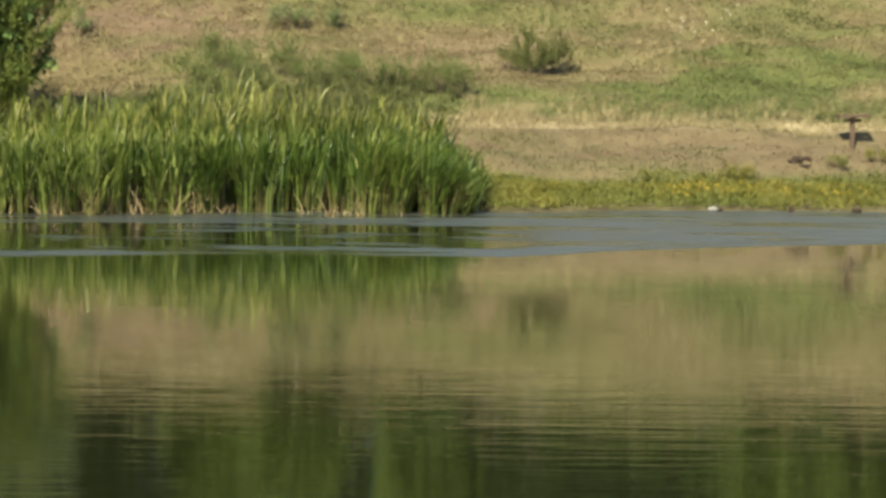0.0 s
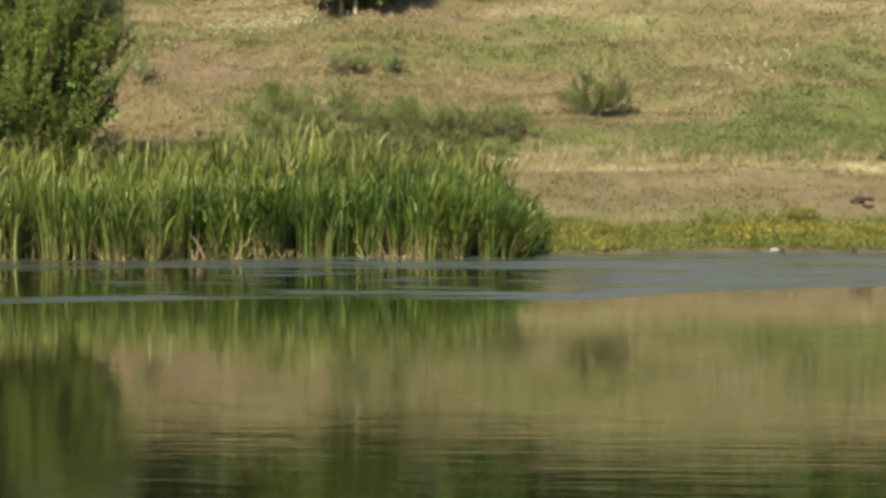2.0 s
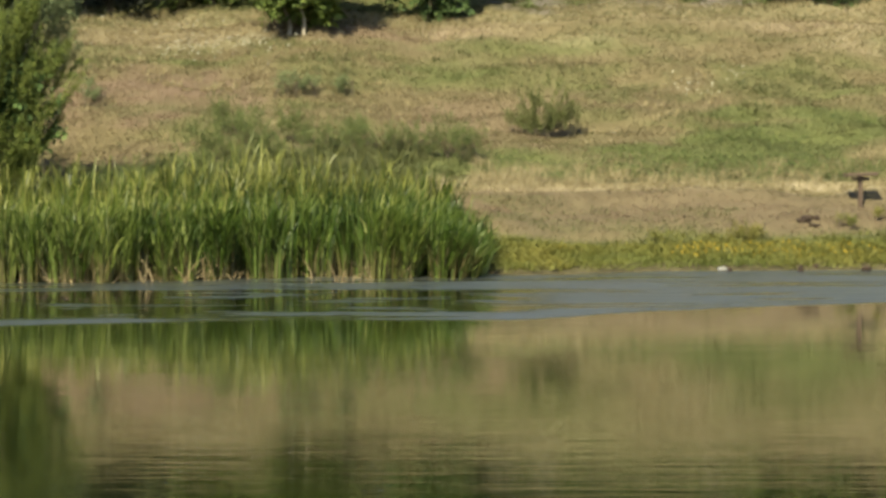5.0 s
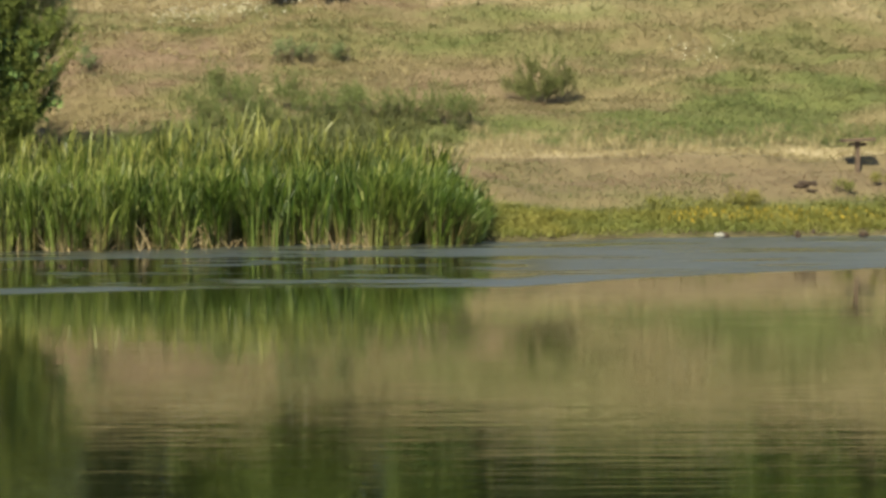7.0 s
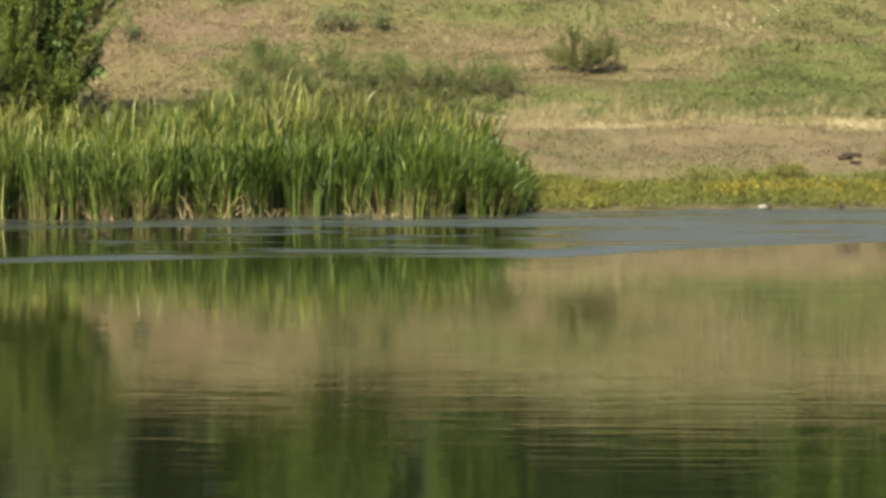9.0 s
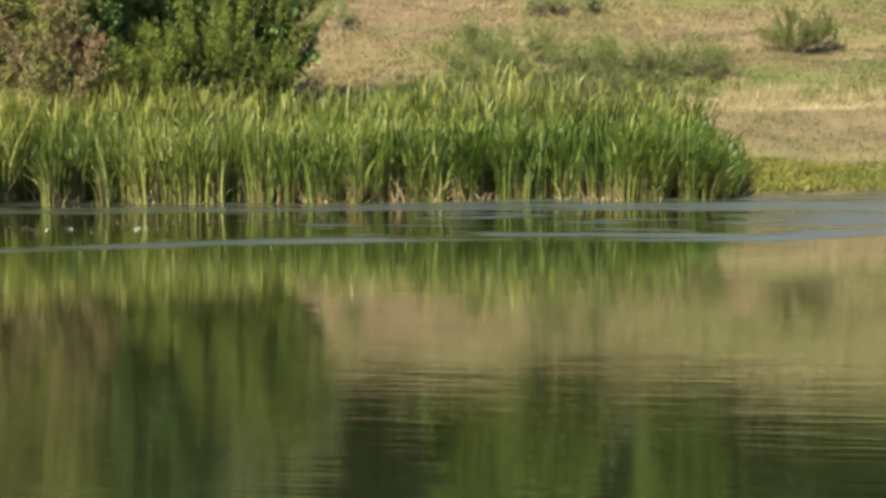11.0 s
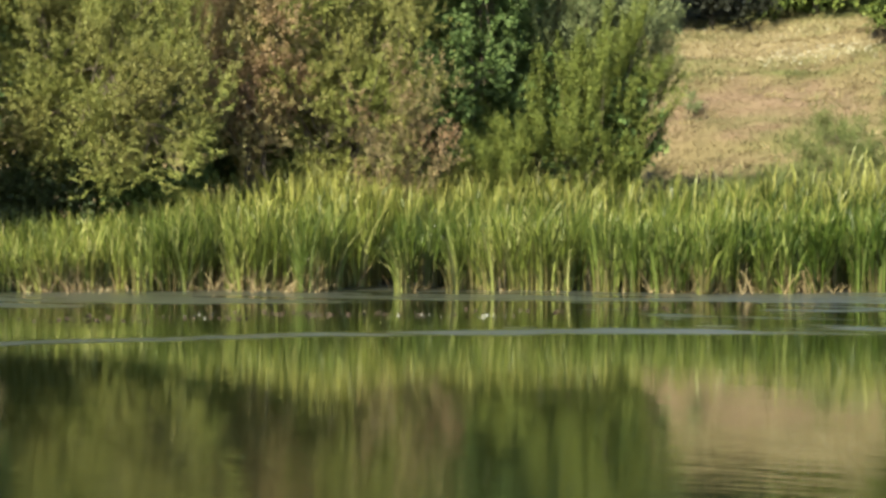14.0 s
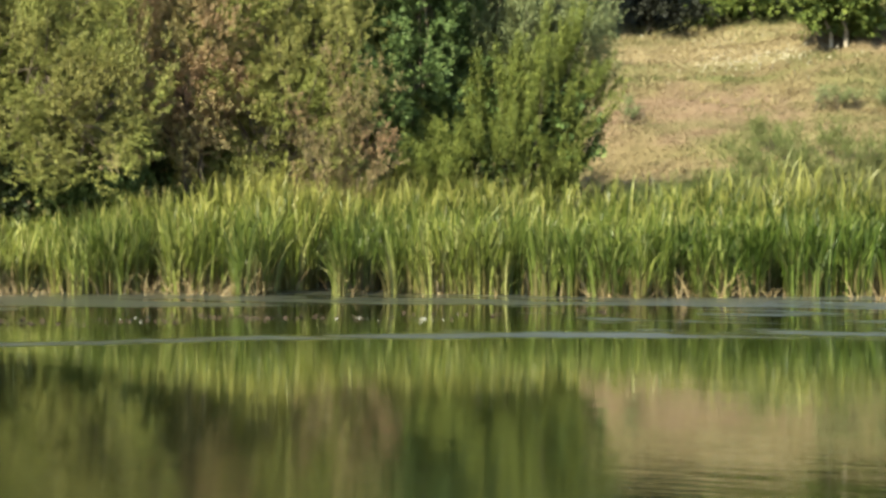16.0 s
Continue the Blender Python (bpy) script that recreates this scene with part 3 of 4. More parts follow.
wf = scatter(rng, 5200, -11.5, -4, 46, 51, lambda x, y: step(0.40, 0.6, value_noise(x * 0.5, y, 1.0, 61)) * 0.6 * step(15.0, 16.0, uphill(x, y)) * (1 - step(17.0, 17.8, uphill(x, y))) * step(-10.0, -9.2, x) * (1 - step(-6.2, -5.2, x)) + 0.012)
wf2 = scatter(rng, 260, 6.4, 8.8, 44.9, 46.2, lambda x, y: 0.35 * step(0.4, 0.7, value_noise(x, y, 0.5, 62)) + 0.02)
wf = np.concatenate([wf, wf2])
wf[:, 2] += rng.uniform(0.15, 0.4, len(wf))
stuff("white_flowers", leaves(rng, wf, rng.normal(size=(len(wf), 3)) * (1, 1, 0.3), np.full(len(wf), 0.07), np.full(len(wf), 0.06)), M_WHITE, "patch of dull white flower heads in dry grass", "flowers")


# rows of leafy plants in the garden
gp = scatter(rng, 5200, 0.8, 11.5, 52, 59, lambda x, y: step(0.45, 0.7, 0.5 + 0.5 * np.sin(x * 3.3 + y * 1.2)) * step(0.38, 0.55, value_noise(x, y, 0.5, 81)))
garden = tufts(rng, gp, 9, 0.12, 0.38, 0.13, 0.05, 0.6)
stuff("garden_plants", garden, M_WEED, "rows of leafy green garden plants on bare soil", "plants")


# ---- reeds ----
def reed_front(x):
    bay = step(-14.1, -13.7, x) * (1 - step(-13.0, -12.5, x))
    return bank_y(x) + 0.15 + (value_noise(x, 0 * x, 1.1, 71) - 0.5) * 0.7 + 0.8 * bay


# dark bays in the front of the bed: x, half width, depth
BAYS = [(-20.5, 0.25, 1.0), (-16.8, 0.2, 0.9), (-13.5, 0.75, 1.5), (-9.2, 0.25, 0.9), (-7.6, 0.2, 0.8), (-5.9, 0.28, 1.2), (-4.2, 0.25, 1.0), (-2.1, 0.3, 1.0), (-0.7, 0.25, 0.9)]


def reed_bed():
    """Clumps of blades that fan from one root, closer and taller behind, parted by dark gaps along the front."""
    rng = np.random.default_rng(5)
    fx = np.linspace(-25, 0.8, 105) + rng.normal(size=105) * 0.12
    fd = rng.uniform(0.0, 0.55, len(fx))
    bx = rng.uniform(-25, 1.0, 1750)
    bd = 0.35 + rng.uniform(0, 1, len(bx)) ** 1.1 * 3.5
    ex, ed = rng.uniform(-1.5, 0.85, 190), rng.uniform(0.0, 2.8, 190)
    x, depth = np.concatenate([fx, bx, ex]), np.concatenate([fd, bd, ed])
    gap = value_noise(x, 0 * x, 0.75, 73)
    keep = ~((gap < 0.27) & (depth < 0.8)) & ~((gap < 0.15) & (depth < 1.5))
    for bx, wide, deep in BAYS:
        keep &= ~((np.abs(x - bx - 0.25 * depth) < wide * (1 - 0.5 * depth / deep)) & (depth < deep))
    # the bed rounds off at its end
    keep &= x < 0.66 - 0.09 * (depth - 1.3) ** 2
    x, depth = x[keep], depth[keep]
    y = reed_front(x) + depth
    n = len(x)
    tall = 1.80 + 0.20 * value_noise(x, y, 2.2, 74) + 0.13 * depth + rng.normal(size=n) * 0.06
    tall *= np.interp(x, [-25, -20, -18.3, -16.6, -14.9, -13.2, -11.0, -8.0, -2.2, -1.2, -0.55, 0.12, 0.7], [0.66, 0.71, 0.93, 1.08, 1.12, 1.05, 0.96, 0.93, 0.95, 0.91, 0.78, 0.62, 0.47])
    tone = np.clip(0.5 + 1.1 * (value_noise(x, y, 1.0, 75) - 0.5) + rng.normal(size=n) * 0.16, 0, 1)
    # shade on the bed's right end is put into the tone; paler far left
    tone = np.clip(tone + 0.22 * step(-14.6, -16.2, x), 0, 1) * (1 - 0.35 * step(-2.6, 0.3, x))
    front = step(1.1, 0.0, depth)
    pieces, tints = [], []

    def grown(per, z0, z1, h0, h1, w0, w1, spread, droop, curl, segs, over):
        """So many blades a clump, rooted between z0 and z1 of its height."""
        m = n * per
        own = np.repeat(np.arange(n), per)
        a, u = rng.uniform(0, 6.283, m), np.sqrt(rng.uniform(0, 1, m))
        ring = np.stack([np.cos(a), np.sin(a)], 1)
        up = rng.uniform(z0, z1, m)
        base = np.stack([x, y, np.maximum(ground_z(x, y), -0.12) - 0.05], 1)[own]
        fan = spread * (0.4 + up)
        base[:, :2] += ring * (u * fan)[:, None]
        base[:, 2] += up * tall[own]
        h = tall[own] * rng.uniform(h0, h1, m) * (1.05 - 0.2 * u) - base[:, 2] * (0.3 if z1 == 0 else 0.0)
        lean = ring * ((0.12 * u + droop * rng.uniform(0.3, 1.0, m) ** 1.5) * h)[:, None] + rng.normal(size=(m, 2)) * (0.06 * h)[:, None] + (rng.normal(size=(n, 2)) * 0.08)[own]
        lean[:, 0] += (0.05 + 0.22 * step(-1.0, 0.9, base[:, 0])) * h
        lean[:, 1] -= over * front[own] * rng.uniform(0, 1, m) ** 1.3 * h
        pieces.append(blades(rng, base, h, rng.uniform(w0, w1, m), lean, segs, curl))
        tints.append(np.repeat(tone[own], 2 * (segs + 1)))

    grown(13, 0.0, 0.0, 0.55, 1.0, 0.022, 0.052, 0.40, 0.10, 2.6, 4, 0.5)
    grown(16, 0.06, 0.66, 0.22, 0.40, 0.018, 0.042, 0.26, 0.42, 1.9, 3, 0.9)
    bed = stuff("reed_bed", joined(pieces), M_REED, "dense stand of tall green reeds rising from shallow water", "reeds")
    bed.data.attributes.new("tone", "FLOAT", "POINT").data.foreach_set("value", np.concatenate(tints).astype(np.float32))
    # bent and broken dead stalks and litter at the foot
    x = rng.uniform(-24, 0.6, 1300)
    x = x[rng.uniform(size=len(x)) < 0.12 + 0.88 * step(0.42, 0.68, value_noise(x, 0 * x, 0.9, 76)) * step(0.5, -3.0, x)]
    b = np.stack([x, reed_front(x) + rng.uniform(-0.12, 0.5, len(x)), np.full(len(x), -0.02)], 1)
    h = rng.uniform(0.15, 0.85, len(x)) ** 1.4
    stuff("dead_reeds", blades(rng, b, h, rng.uniform(0.012, 0.032, len(x)), rng.normal(size=(len(x), 2)) * 0.75 * h[:, None], 3, 1.3), M_REED_DEAD,
          "broken straw-coloured dead reed stalks at the waterline", "reeds")


reed_bed()


# ---- shrubs and trees ----
def crown_of(rng, lobes, boughs, per_bough, spray_len, per, leaf, up, slim=0.4, hang=0.0, fan=None, u0=0.3, scat=0.10, loose=0.42):
    """Boughs out of a union of lobes (centre x y z, radii x y z), leafy sprays on the boughs: the leaves, and the boughs' ends."""
    lob = np.array(lobes, float)
    area = lob[:, 3] * lob[:, 5] + lob[:, 4] * lob[:, 5]
    k = rng.choice(len(lob), boughs, p=area / area.sum())
    d = rng.normal(size=(boughs, 3))
    d[:, 2] += 0.25
    d /= np.linalg.norm(d, axis=1, keepdims=True)
    r = lob[k, 3:]
    start = lob[k, :3] + d * r * 0.2
    end = lob[k, :3] + d * r * rng.uniform(0.75, 1.12, boughs)[:, None]
    if fan is not None:
        start = np.array(fan) + rng.normal(size=(boughs, 3)) * (0.25, 0.2, 0.0)
    else:
        end[:, 2] += up * 0.25 * r[:, 2]
    n = boughs * per_bough
    b = np.repeat(np.arange(boughs), per_bough)
    u = rng.uniform(u0, 1.0, n) ** 0.8
    pos = start[b] + (end - start)[b] * u[:, None] + rng.normal(size=(n, 3)) * scat * r[b]
    if fan is not None:
        d = (end - start) / np.linalg.norm(end - start, axis=1, keepdims=True)
        pos[:, 2] += 0.12 * np.sin(np.pi * u) * np.linalg.norm(end - start, axis=1)[b]
    ok = pos[:, 2] > ground_z(pos[:, 0], pos[:, 1]) + 0.03
    pos, b, u = pos[ok], b[ok], u[ok]
    n = len(pos)
    way = d[b] * 0.6 + np.array([0, 0, up]) + rng.normal(size=(n, 3)) * loose
    way /= np.linalg.norm(way, axis=1, keepdims=True)
    length = spray_len * rng.uniform(0.5, 1.35, n)
    t = rng.uniform(0.0, 1, (n, per))
    p = pos[:, None] + way[:, None] * (length[:, None] * t)[..., None]
    p[..., 2] -= hang * length[:, None] * t ** 2
    p += rng.normal(size=p.shape) * leaf * 0.3
    ax = np.repeat(way, per, 0) * 0.9 + rng.normal(size=(n * per, 3)) * 0.55
    ll = leaf * rng.uniform(0.6, 1.4, n * per)
    return leaves(rng, p.reshape(-1, 3), ax, ll, ll * slim), k, start, end


def lifted(lobes, low):
    """Lobes raised so that none hangs below that height."""
    return [(x, y, max(z, low(x) + rz), rx, ry, rz) for x, y, z, rx, ry, rz in lobes]


def woody(name, seed, base, lobes, material, label, category, group="", boughs=120, per_bough=20, spray_len=0.5, per=14, leaf=0.09,
          up=0.4, trunk=0.10, bark=None, stems=1, slim=0.4, hang=0.0, fan=False, u0=0.3, scat=0.10, skirt=None, loose=0.42, low_leaf=None):
    """A tree or shrub: stems, limbs, boughs and a crown of separate leaves."""
    rng = np.random.default_rng(seed)
    bark = bark or M_BARK
    bx, by = base
    bz = float(ground_z(bx, by))
    root = empty(name, (bx, by, bz))
    tagged(root, label, category, group)
    o = np.array([bx, by, bz])
    (v, f), k, start, end = crown_of(rng, lobes, boughs, per_bough, spray_len, per, leaf, up, slim, hang, o if fan else None, u0, scat, loose)
    part_np("crown", v - o, f, material, root)
    if skirt:
        v, f = crown_of(rng, skirt, 60, 9, 0.45, 9, 0.15, 0.2, 0.6, 0.15)[0]
        part_np("lower_crown", v - o, f, low_leaf or material, root)
    lob = np.array(lobes, float)
    mid = lob[:, :3].mean(0)
    for s in range(stems):
        foot = np.array([bx + (s - (stems - 1) / 2) * 0.5 + rng.normal() * 0.05, by + rng.normal() * 0.1, bz - 0.1])
        fork = np.array([foot[0] + (mid[0] - foot[0]) * 0.3 + rng.normal() * 0.1, foot[1] + (mid[1] - foot[1]) * 0.3, max(bz + 0.4, bz + (mid[2] - bz) * 0.5)])
        v, f = tube(bent(rng, foot, fork, 5, 0.08), np.linspace(trunk, trunk * 0.6, 6), 7)
        part_np("trunk", v - o, f, bark, root, smooth=True)
        for i in range(len(lob)):
            if i % stems == s and not fan:
                v, f = tube(bent(rng, fork, lob[i, :3], 5, 0.12), np.linspace(trunk * 0.5, trunk * 0.2, 6), 5)
                part_np("limb", v - o, f, bark, root, smooth=True)
    out = []
    for i in range(0, boughs, 2):
        out.append(tube(bent(rng, start[i], end[i], 3, 0.08), np.linspace(trunk * 0.16, 0.005, 4), 4))
    v, f = joined(out)
    tagged(part_np("twig_growth", v - o, f, bark, root), kind="stuff")
    return root


def around(seed, centre, radii, n, small=(0.45, 0.65)):
    """Lobes of a crown strewn over an egg shape."""
    rng = np.random.default_rng(seed)
    c, r = np.array(centre, float), np.array(radii, float)
    out = [(*c, *(r * 0.6))]
    for _ in range(n):
        d = rng.normal(size=3)
        d /= np.linalg.norm(d)
        k = rng.uniform(*small)
        out.append((*(c + d * r * (1 - k * 0.75)), *(r * k)))
    return out


# the thicket behind the reeds
THICKET = "thicket behind the reeds"
CLUMP = dict(u0=0.75, scat=0.13, loose=0.34)
woody("willow_shrub", 31, (-10.5, 33.6), [(-9.7, 33.6, 3.6, 1.3, 1.2, 2.0), (-11.2, 33.3, 2.6, 1.7, 1.2, 1.7), (-10.3, 33.5, 3.1, 1.6, 1.2, 1.9), (-9.3, 33.8, 4.0, 1.1, 1.1, 1.8)], M_WILLOW,
      "bushy yellow-green willow with feathery upright sprays", "willow", THICKET, 95, 10, 0.75, 74, 0.085, 0.3, 0.06, None, 4, 0.26, 0.0, True, 0.45, 0.03, loose=0.13,
      # inner sprays take the darker alder leaf, standing in for the crown's inner shade
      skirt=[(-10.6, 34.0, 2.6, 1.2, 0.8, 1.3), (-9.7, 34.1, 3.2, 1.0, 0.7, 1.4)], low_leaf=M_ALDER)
woody("grey_willow", 32, (-10.7, 35.2), around(2, (-10.9, 35.3, 4.9), (2.1, 1.5, 3.2), 14), M_SALLOW, "tall soft grey-green willow", "willow", THICKET,
      210, 16, 0.75, 22, 0.095, 0.8, 0.12, None, 2, 0.28, loose=0.2)
woody("alder_tree", 33, (-12.9, 33.7), around(3, (-12.9, 33.7, 4.4), (1.6, 1.5, 4.2), 15), M_ALDER, "dark green broad-leaved alder", "tree", THICKET,
      300, 12, 0.4, 22, 0.115, 0.25, 0.12, None, 2, 0.5, **CLUMP)
woody("withered_shrub", 34, (-13.9, 31.4), [(-14.2, 31.4, 2.9, 1.2, 0.6, 1.2), (-13.5, 31.4, 4.2, 1.2, 0.5, 1.0), (-14.2, 31.4, 4.0, 1.1, 0.5, 1.3), (-13.3, 31.4, 2.8, 1.0, 0.5, 1.0)], M_DEADLEAF, "half-dead shrub with withered pinkish tan leaves", "shrub", THICKET,
      40, 14, 0.40, 13, 0.075, 0.3, 0.025, M_BARK, 5, 0.36, 0.0, True, 0.5, 0.08, loose=0.35)
woody("olive_shrub", 35, (-15.9, 32.7), around(5, (-15.7, 32.5, 4.2), (2.6, 1.4, 4.2), 22), M_OLIVE, "tall olive-green bush in the thicket", "bush", THICKET,
      240, 18, 0.5, 25, 0.07, 0.5, 0.10, None, 2, 0.45, **CLUMP)
woody("russet_bush", 36, (-17.5, 31.6), lifted(around(6, (-17.9, 31.5, 5.2), (1.9, 0.9, 2.8), 18), lambda x: 2.8 if x > -17.6 else 2.0), M_RUSSET, "reddish brown bush with sparse leaves", "bush", THICKET,
      230, 15, 0.5, 20, 0.074, 0.5, 0.09, None, 3, 0.45, **CLUMP)
woody("olive_bush", 37, (-21.0, 32.0), lifted(around(7, (-20.6, 29.9, 4.2), (3.1, 1.4, 3.7), 28), lambda x: 2.5 if x < -21.2 else 1.8), M_OLIVE, "broad yellow-olive bush with small leaves", "bush", THICKET,
      330, 18, 0.5, 25, 0.07, 0.5, 0.11, None, 3, 0.45, **CLUMP)
# bushes added to stand in for the shade of the hollow at the foot
woody("foot_shade_bush", 44, (-20.0, 31.0), around(10, (-19.8, 31.0, 1.8), (2.3, 0.7, 1.5), 10), M_ALDER, "added dark bush standing in for shade at the thicket's foot", "bush", THICKET,
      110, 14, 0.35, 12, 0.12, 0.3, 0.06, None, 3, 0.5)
woody("foot_shade_bush", 49, (-18.5, 32.9), around(11, (-18.5, 32.9, 2.3), (1.7, 0.7, 2.0), 9), M_ALDER, "added dark bush standing in for shade at the thicket's foot", "bush", THICKET,
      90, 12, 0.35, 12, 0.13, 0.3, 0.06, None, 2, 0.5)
woody("alder_tree", 38, (-24.2, 27.4), around(8, (-24.2, 27.6, 6.0), (2.3, 1.9, 3.2), 14), M_ALDER, "dark green broad-leaved alder", "tree", THICKET,
      150, 10, 0.4, 14, 0.16, 0.3, 0.12, None, 2, 0.5, **CLUMP)
woody("willow_shrub", 39, (-12.0, 32.6), [(-11.8, 32.6, 1.9, 1.0, 0.8, 1.5), (-12.3, 32.6, 1.8, 0.9, 0.8, 1.2)], M_WILLOW,
      "low yellow-green willow with feathery upright sprays", "willow", THICKET, 50, 24, 0.5, 24, 0.09, 0.3, 0.04, None, 3, 0.26, 0.0, True, 0.35, 0.04, loose=0.18)
# this one's leaf colour carries the hollow's shade
woody("foot_shade_bush", 40, (-23.2, 30.2), around(9, (-23.2, 30.2, 1.7), (3.0, 0.9, 1.6), 12), M_SHADY, "added dark bush standing in for shade at the thicket's foot", "bush", THICKET,
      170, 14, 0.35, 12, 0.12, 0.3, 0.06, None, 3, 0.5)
for i, (x, y, top, rx) in enumerate([(-13.5, 36.2, 8.2, 2.1), (-15.6, 34.6, 9.4, 2.4), (-18.4, 33.0, 9.8, 2.6), (-22.4, 31.6, 9.8, 2.8), (-26.8, 29.9, 9.8, 2.8)]):
    z = float(ground_z(x, y)) + 0.1
    woody("back_tree", 45 + i, (x, y), around(50 + i, (x, y, (z + top) / 2), (rx, rx * 0.7, (top - z) / 2), 16), (M_ALDER, M_OLIVE, M_OLIVE, M_OLIVE, M_OLIVE)[i],
          "dense green tree at the back of the thicket", "tree", THICKET, 130, 12, 0.6, 12, 0.13, 0.3, 0.12, None, 2, 0.5, **CLUMP)

# trees along the brow
BROW = "trees along the brow of the hill"
DARK, LIGHT = "tall dark broad-leaved tree on the brow", "light green broad-leaved tree on the brow"
BEYOND = "tall dark tree beyond the garden"
for i, (x, y, foot, top, rx, mat, name, label, bark) in enumerate([
        (-31.0, 44.0, 0.2, 15.0, 3.6, M_ALDER, "broadleaf_tree", DARK, None),
        (-25.0, 47.5, 0.2, 15.5, 3.4, M_OLIVE, "broadleaf_tree", "tall olive-green tree on the brow", None),
        (-19.5, 50.0, 0.2, 15.5, 3.2, M_ALDER, "broadleaf_tree", DARK, None),
        (-15.2, 51.6, 0.1, 15.5, 2.8, M_DEEP_SHADE, "shade_dark_tree", "tree on the brow, shade put into its near-black leaves", None),
        (-11.4, 52.2, 0.1, 15.0, 2.3, M_DEEP_SHADE, "shade_dark_tree", "tree on the brow, shade put into its near-black leaves", None),
        (-8.0, 52.6, 0.1, 14.0, 1.5, M_BIRCH, "broadleaf_tree", LIGHT, None),
        (-8.2, 56.5, 0.1, 17.0, 2.4, M_BIRCH, "broadleaf_tree", LIGHT, None),
        (-4.8, 48.9, 0.45, 11.0, 1.2, M_BIRCH, "birch_tree", "light green birch with pale twin trunks", M_BARK_PALE),
        (-4.7, 55.5, 0.1, 17.0, 1.5, M_DEEP_SHADE, "shade_dark_tree", "tree on the brow, shade put into its near-black leaves", None),
        (-1.6, 57.5, 0.1, 18.0, 2.5, M_BIRCH, "broadleaf_tree", LIGHT, None),
        (-0.6, 51.4, 0.0, 13.6, 1.2, M_BIRCH, "broadleaf_tree", LIGHT, None),
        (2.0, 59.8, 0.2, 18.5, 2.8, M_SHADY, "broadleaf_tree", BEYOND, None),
        (5.4, 60.5, 0.2, 18.5, 2.6, M_DEEP_SHADE, "shade_dark_tree", "tree beyond the garden, shade put into its near-black leaves", None),
        (8.6, 60.5, 0.2, 19.0, 2.6, M_DEEP_SHADE, "shade_dark_tree", "tree beyond the garden, shade put into its near-black leaves", None),
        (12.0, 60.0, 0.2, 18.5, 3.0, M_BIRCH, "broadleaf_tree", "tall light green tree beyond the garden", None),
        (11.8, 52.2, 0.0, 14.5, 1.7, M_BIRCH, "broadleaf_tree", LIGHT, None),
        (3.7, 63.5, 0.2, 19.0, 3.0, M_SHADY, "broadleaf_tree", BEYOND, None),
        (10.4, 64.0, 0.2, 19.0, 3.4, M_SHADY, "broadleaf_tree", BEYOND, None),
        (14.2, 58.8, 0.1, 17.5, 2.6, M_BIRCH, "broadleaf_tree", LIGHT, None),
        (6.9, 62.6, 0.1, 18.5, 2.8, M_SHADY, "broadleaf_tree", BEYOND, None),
        (9.2, 62.4, 0.1, 19.0, 2.2, M_DEEP_SHADE, "shade_dark_tree", "tree beyond the garden, shade put into its near-black leaves", None),
        (0.4, 62.0, 0.1, 18.5, 2.8, M_DEEP_SHADE, "shade_dark_tree", "tree beyond the garden, shade put into its near-black leaves", None),
        (15.0, 54.6, 0.1, 14.5, 1.5, M_BIRCH, "broadleaf_tree", LIGHT, None),
        (16.0, 56.5, 0.2, 16.5, 3.0, M_BIRCH, "broadleaf_tree", LIGHT, None),
        (20.8, 55.0, 0.2, 16.5, 3.2, M_ALDER, "broadleaf_tree", DARK, None)]):
    z = float(ground_z(x, y))
    low = z + foot
    lobes = around(20 + i, (x, y, (low + top) / 2), (rx, rx * 0.8, (top - low) / 2), 15)
    if bark:
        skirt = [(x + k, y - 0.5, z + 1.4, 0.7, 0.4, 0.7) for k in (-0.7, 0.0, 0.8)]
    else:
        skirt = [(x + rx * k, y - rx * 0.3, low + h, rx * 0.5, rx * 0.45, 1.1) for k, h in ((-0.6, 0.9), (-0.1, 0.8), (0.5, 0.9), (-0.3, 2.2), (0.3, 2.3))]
    woody(name, 60 + i, (x, y), lobes, mat, label, "tree", BROW,
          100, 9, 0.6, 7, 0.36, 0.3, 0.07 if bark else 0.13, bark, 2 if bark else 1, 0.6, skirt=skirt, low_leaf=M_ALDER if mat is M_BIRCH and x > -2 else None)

# a backdrop of shade-black leaves, added to block the sky behind brow and garden
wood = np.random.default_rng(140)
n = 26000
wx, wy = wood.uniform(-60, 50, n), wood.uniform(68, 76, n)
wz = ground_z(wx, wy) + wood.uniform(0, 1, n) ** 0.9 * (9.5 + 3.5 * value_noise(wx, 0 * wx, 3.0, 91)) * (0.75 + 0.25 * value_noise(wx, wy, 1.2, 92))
stuff("sky_backdrop", leaves(wood, np.stack([wx, wy, wz], 1), wood.normal(size=(n, 3)) + (0, 0, 0.4), wood.uniform(0.6, 1.3, n), wood.uniform(0.4, 0.8, n)), M_DEEP_SHADE,
      "added backdrop of near-black leaves that blocks the sky beyond the brow", "wood")

# unseen shrubs added so that no sky shows between the trees' feet
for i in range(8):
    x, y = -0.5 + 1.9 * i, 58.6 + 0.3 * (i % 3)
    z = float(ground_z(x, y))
    woody("sky_block_shrub", 120 + i, (x, y), around(70 + i, (x, y, z + 1.4), (1.5, 0.9, 1.6), 7), M_SHADY, "unseen dense dark green shrub added to block the sky beyond the garden", "shrub", "hedge beyond the garden",
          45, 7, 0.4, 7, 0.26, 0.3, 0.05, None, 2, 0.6)

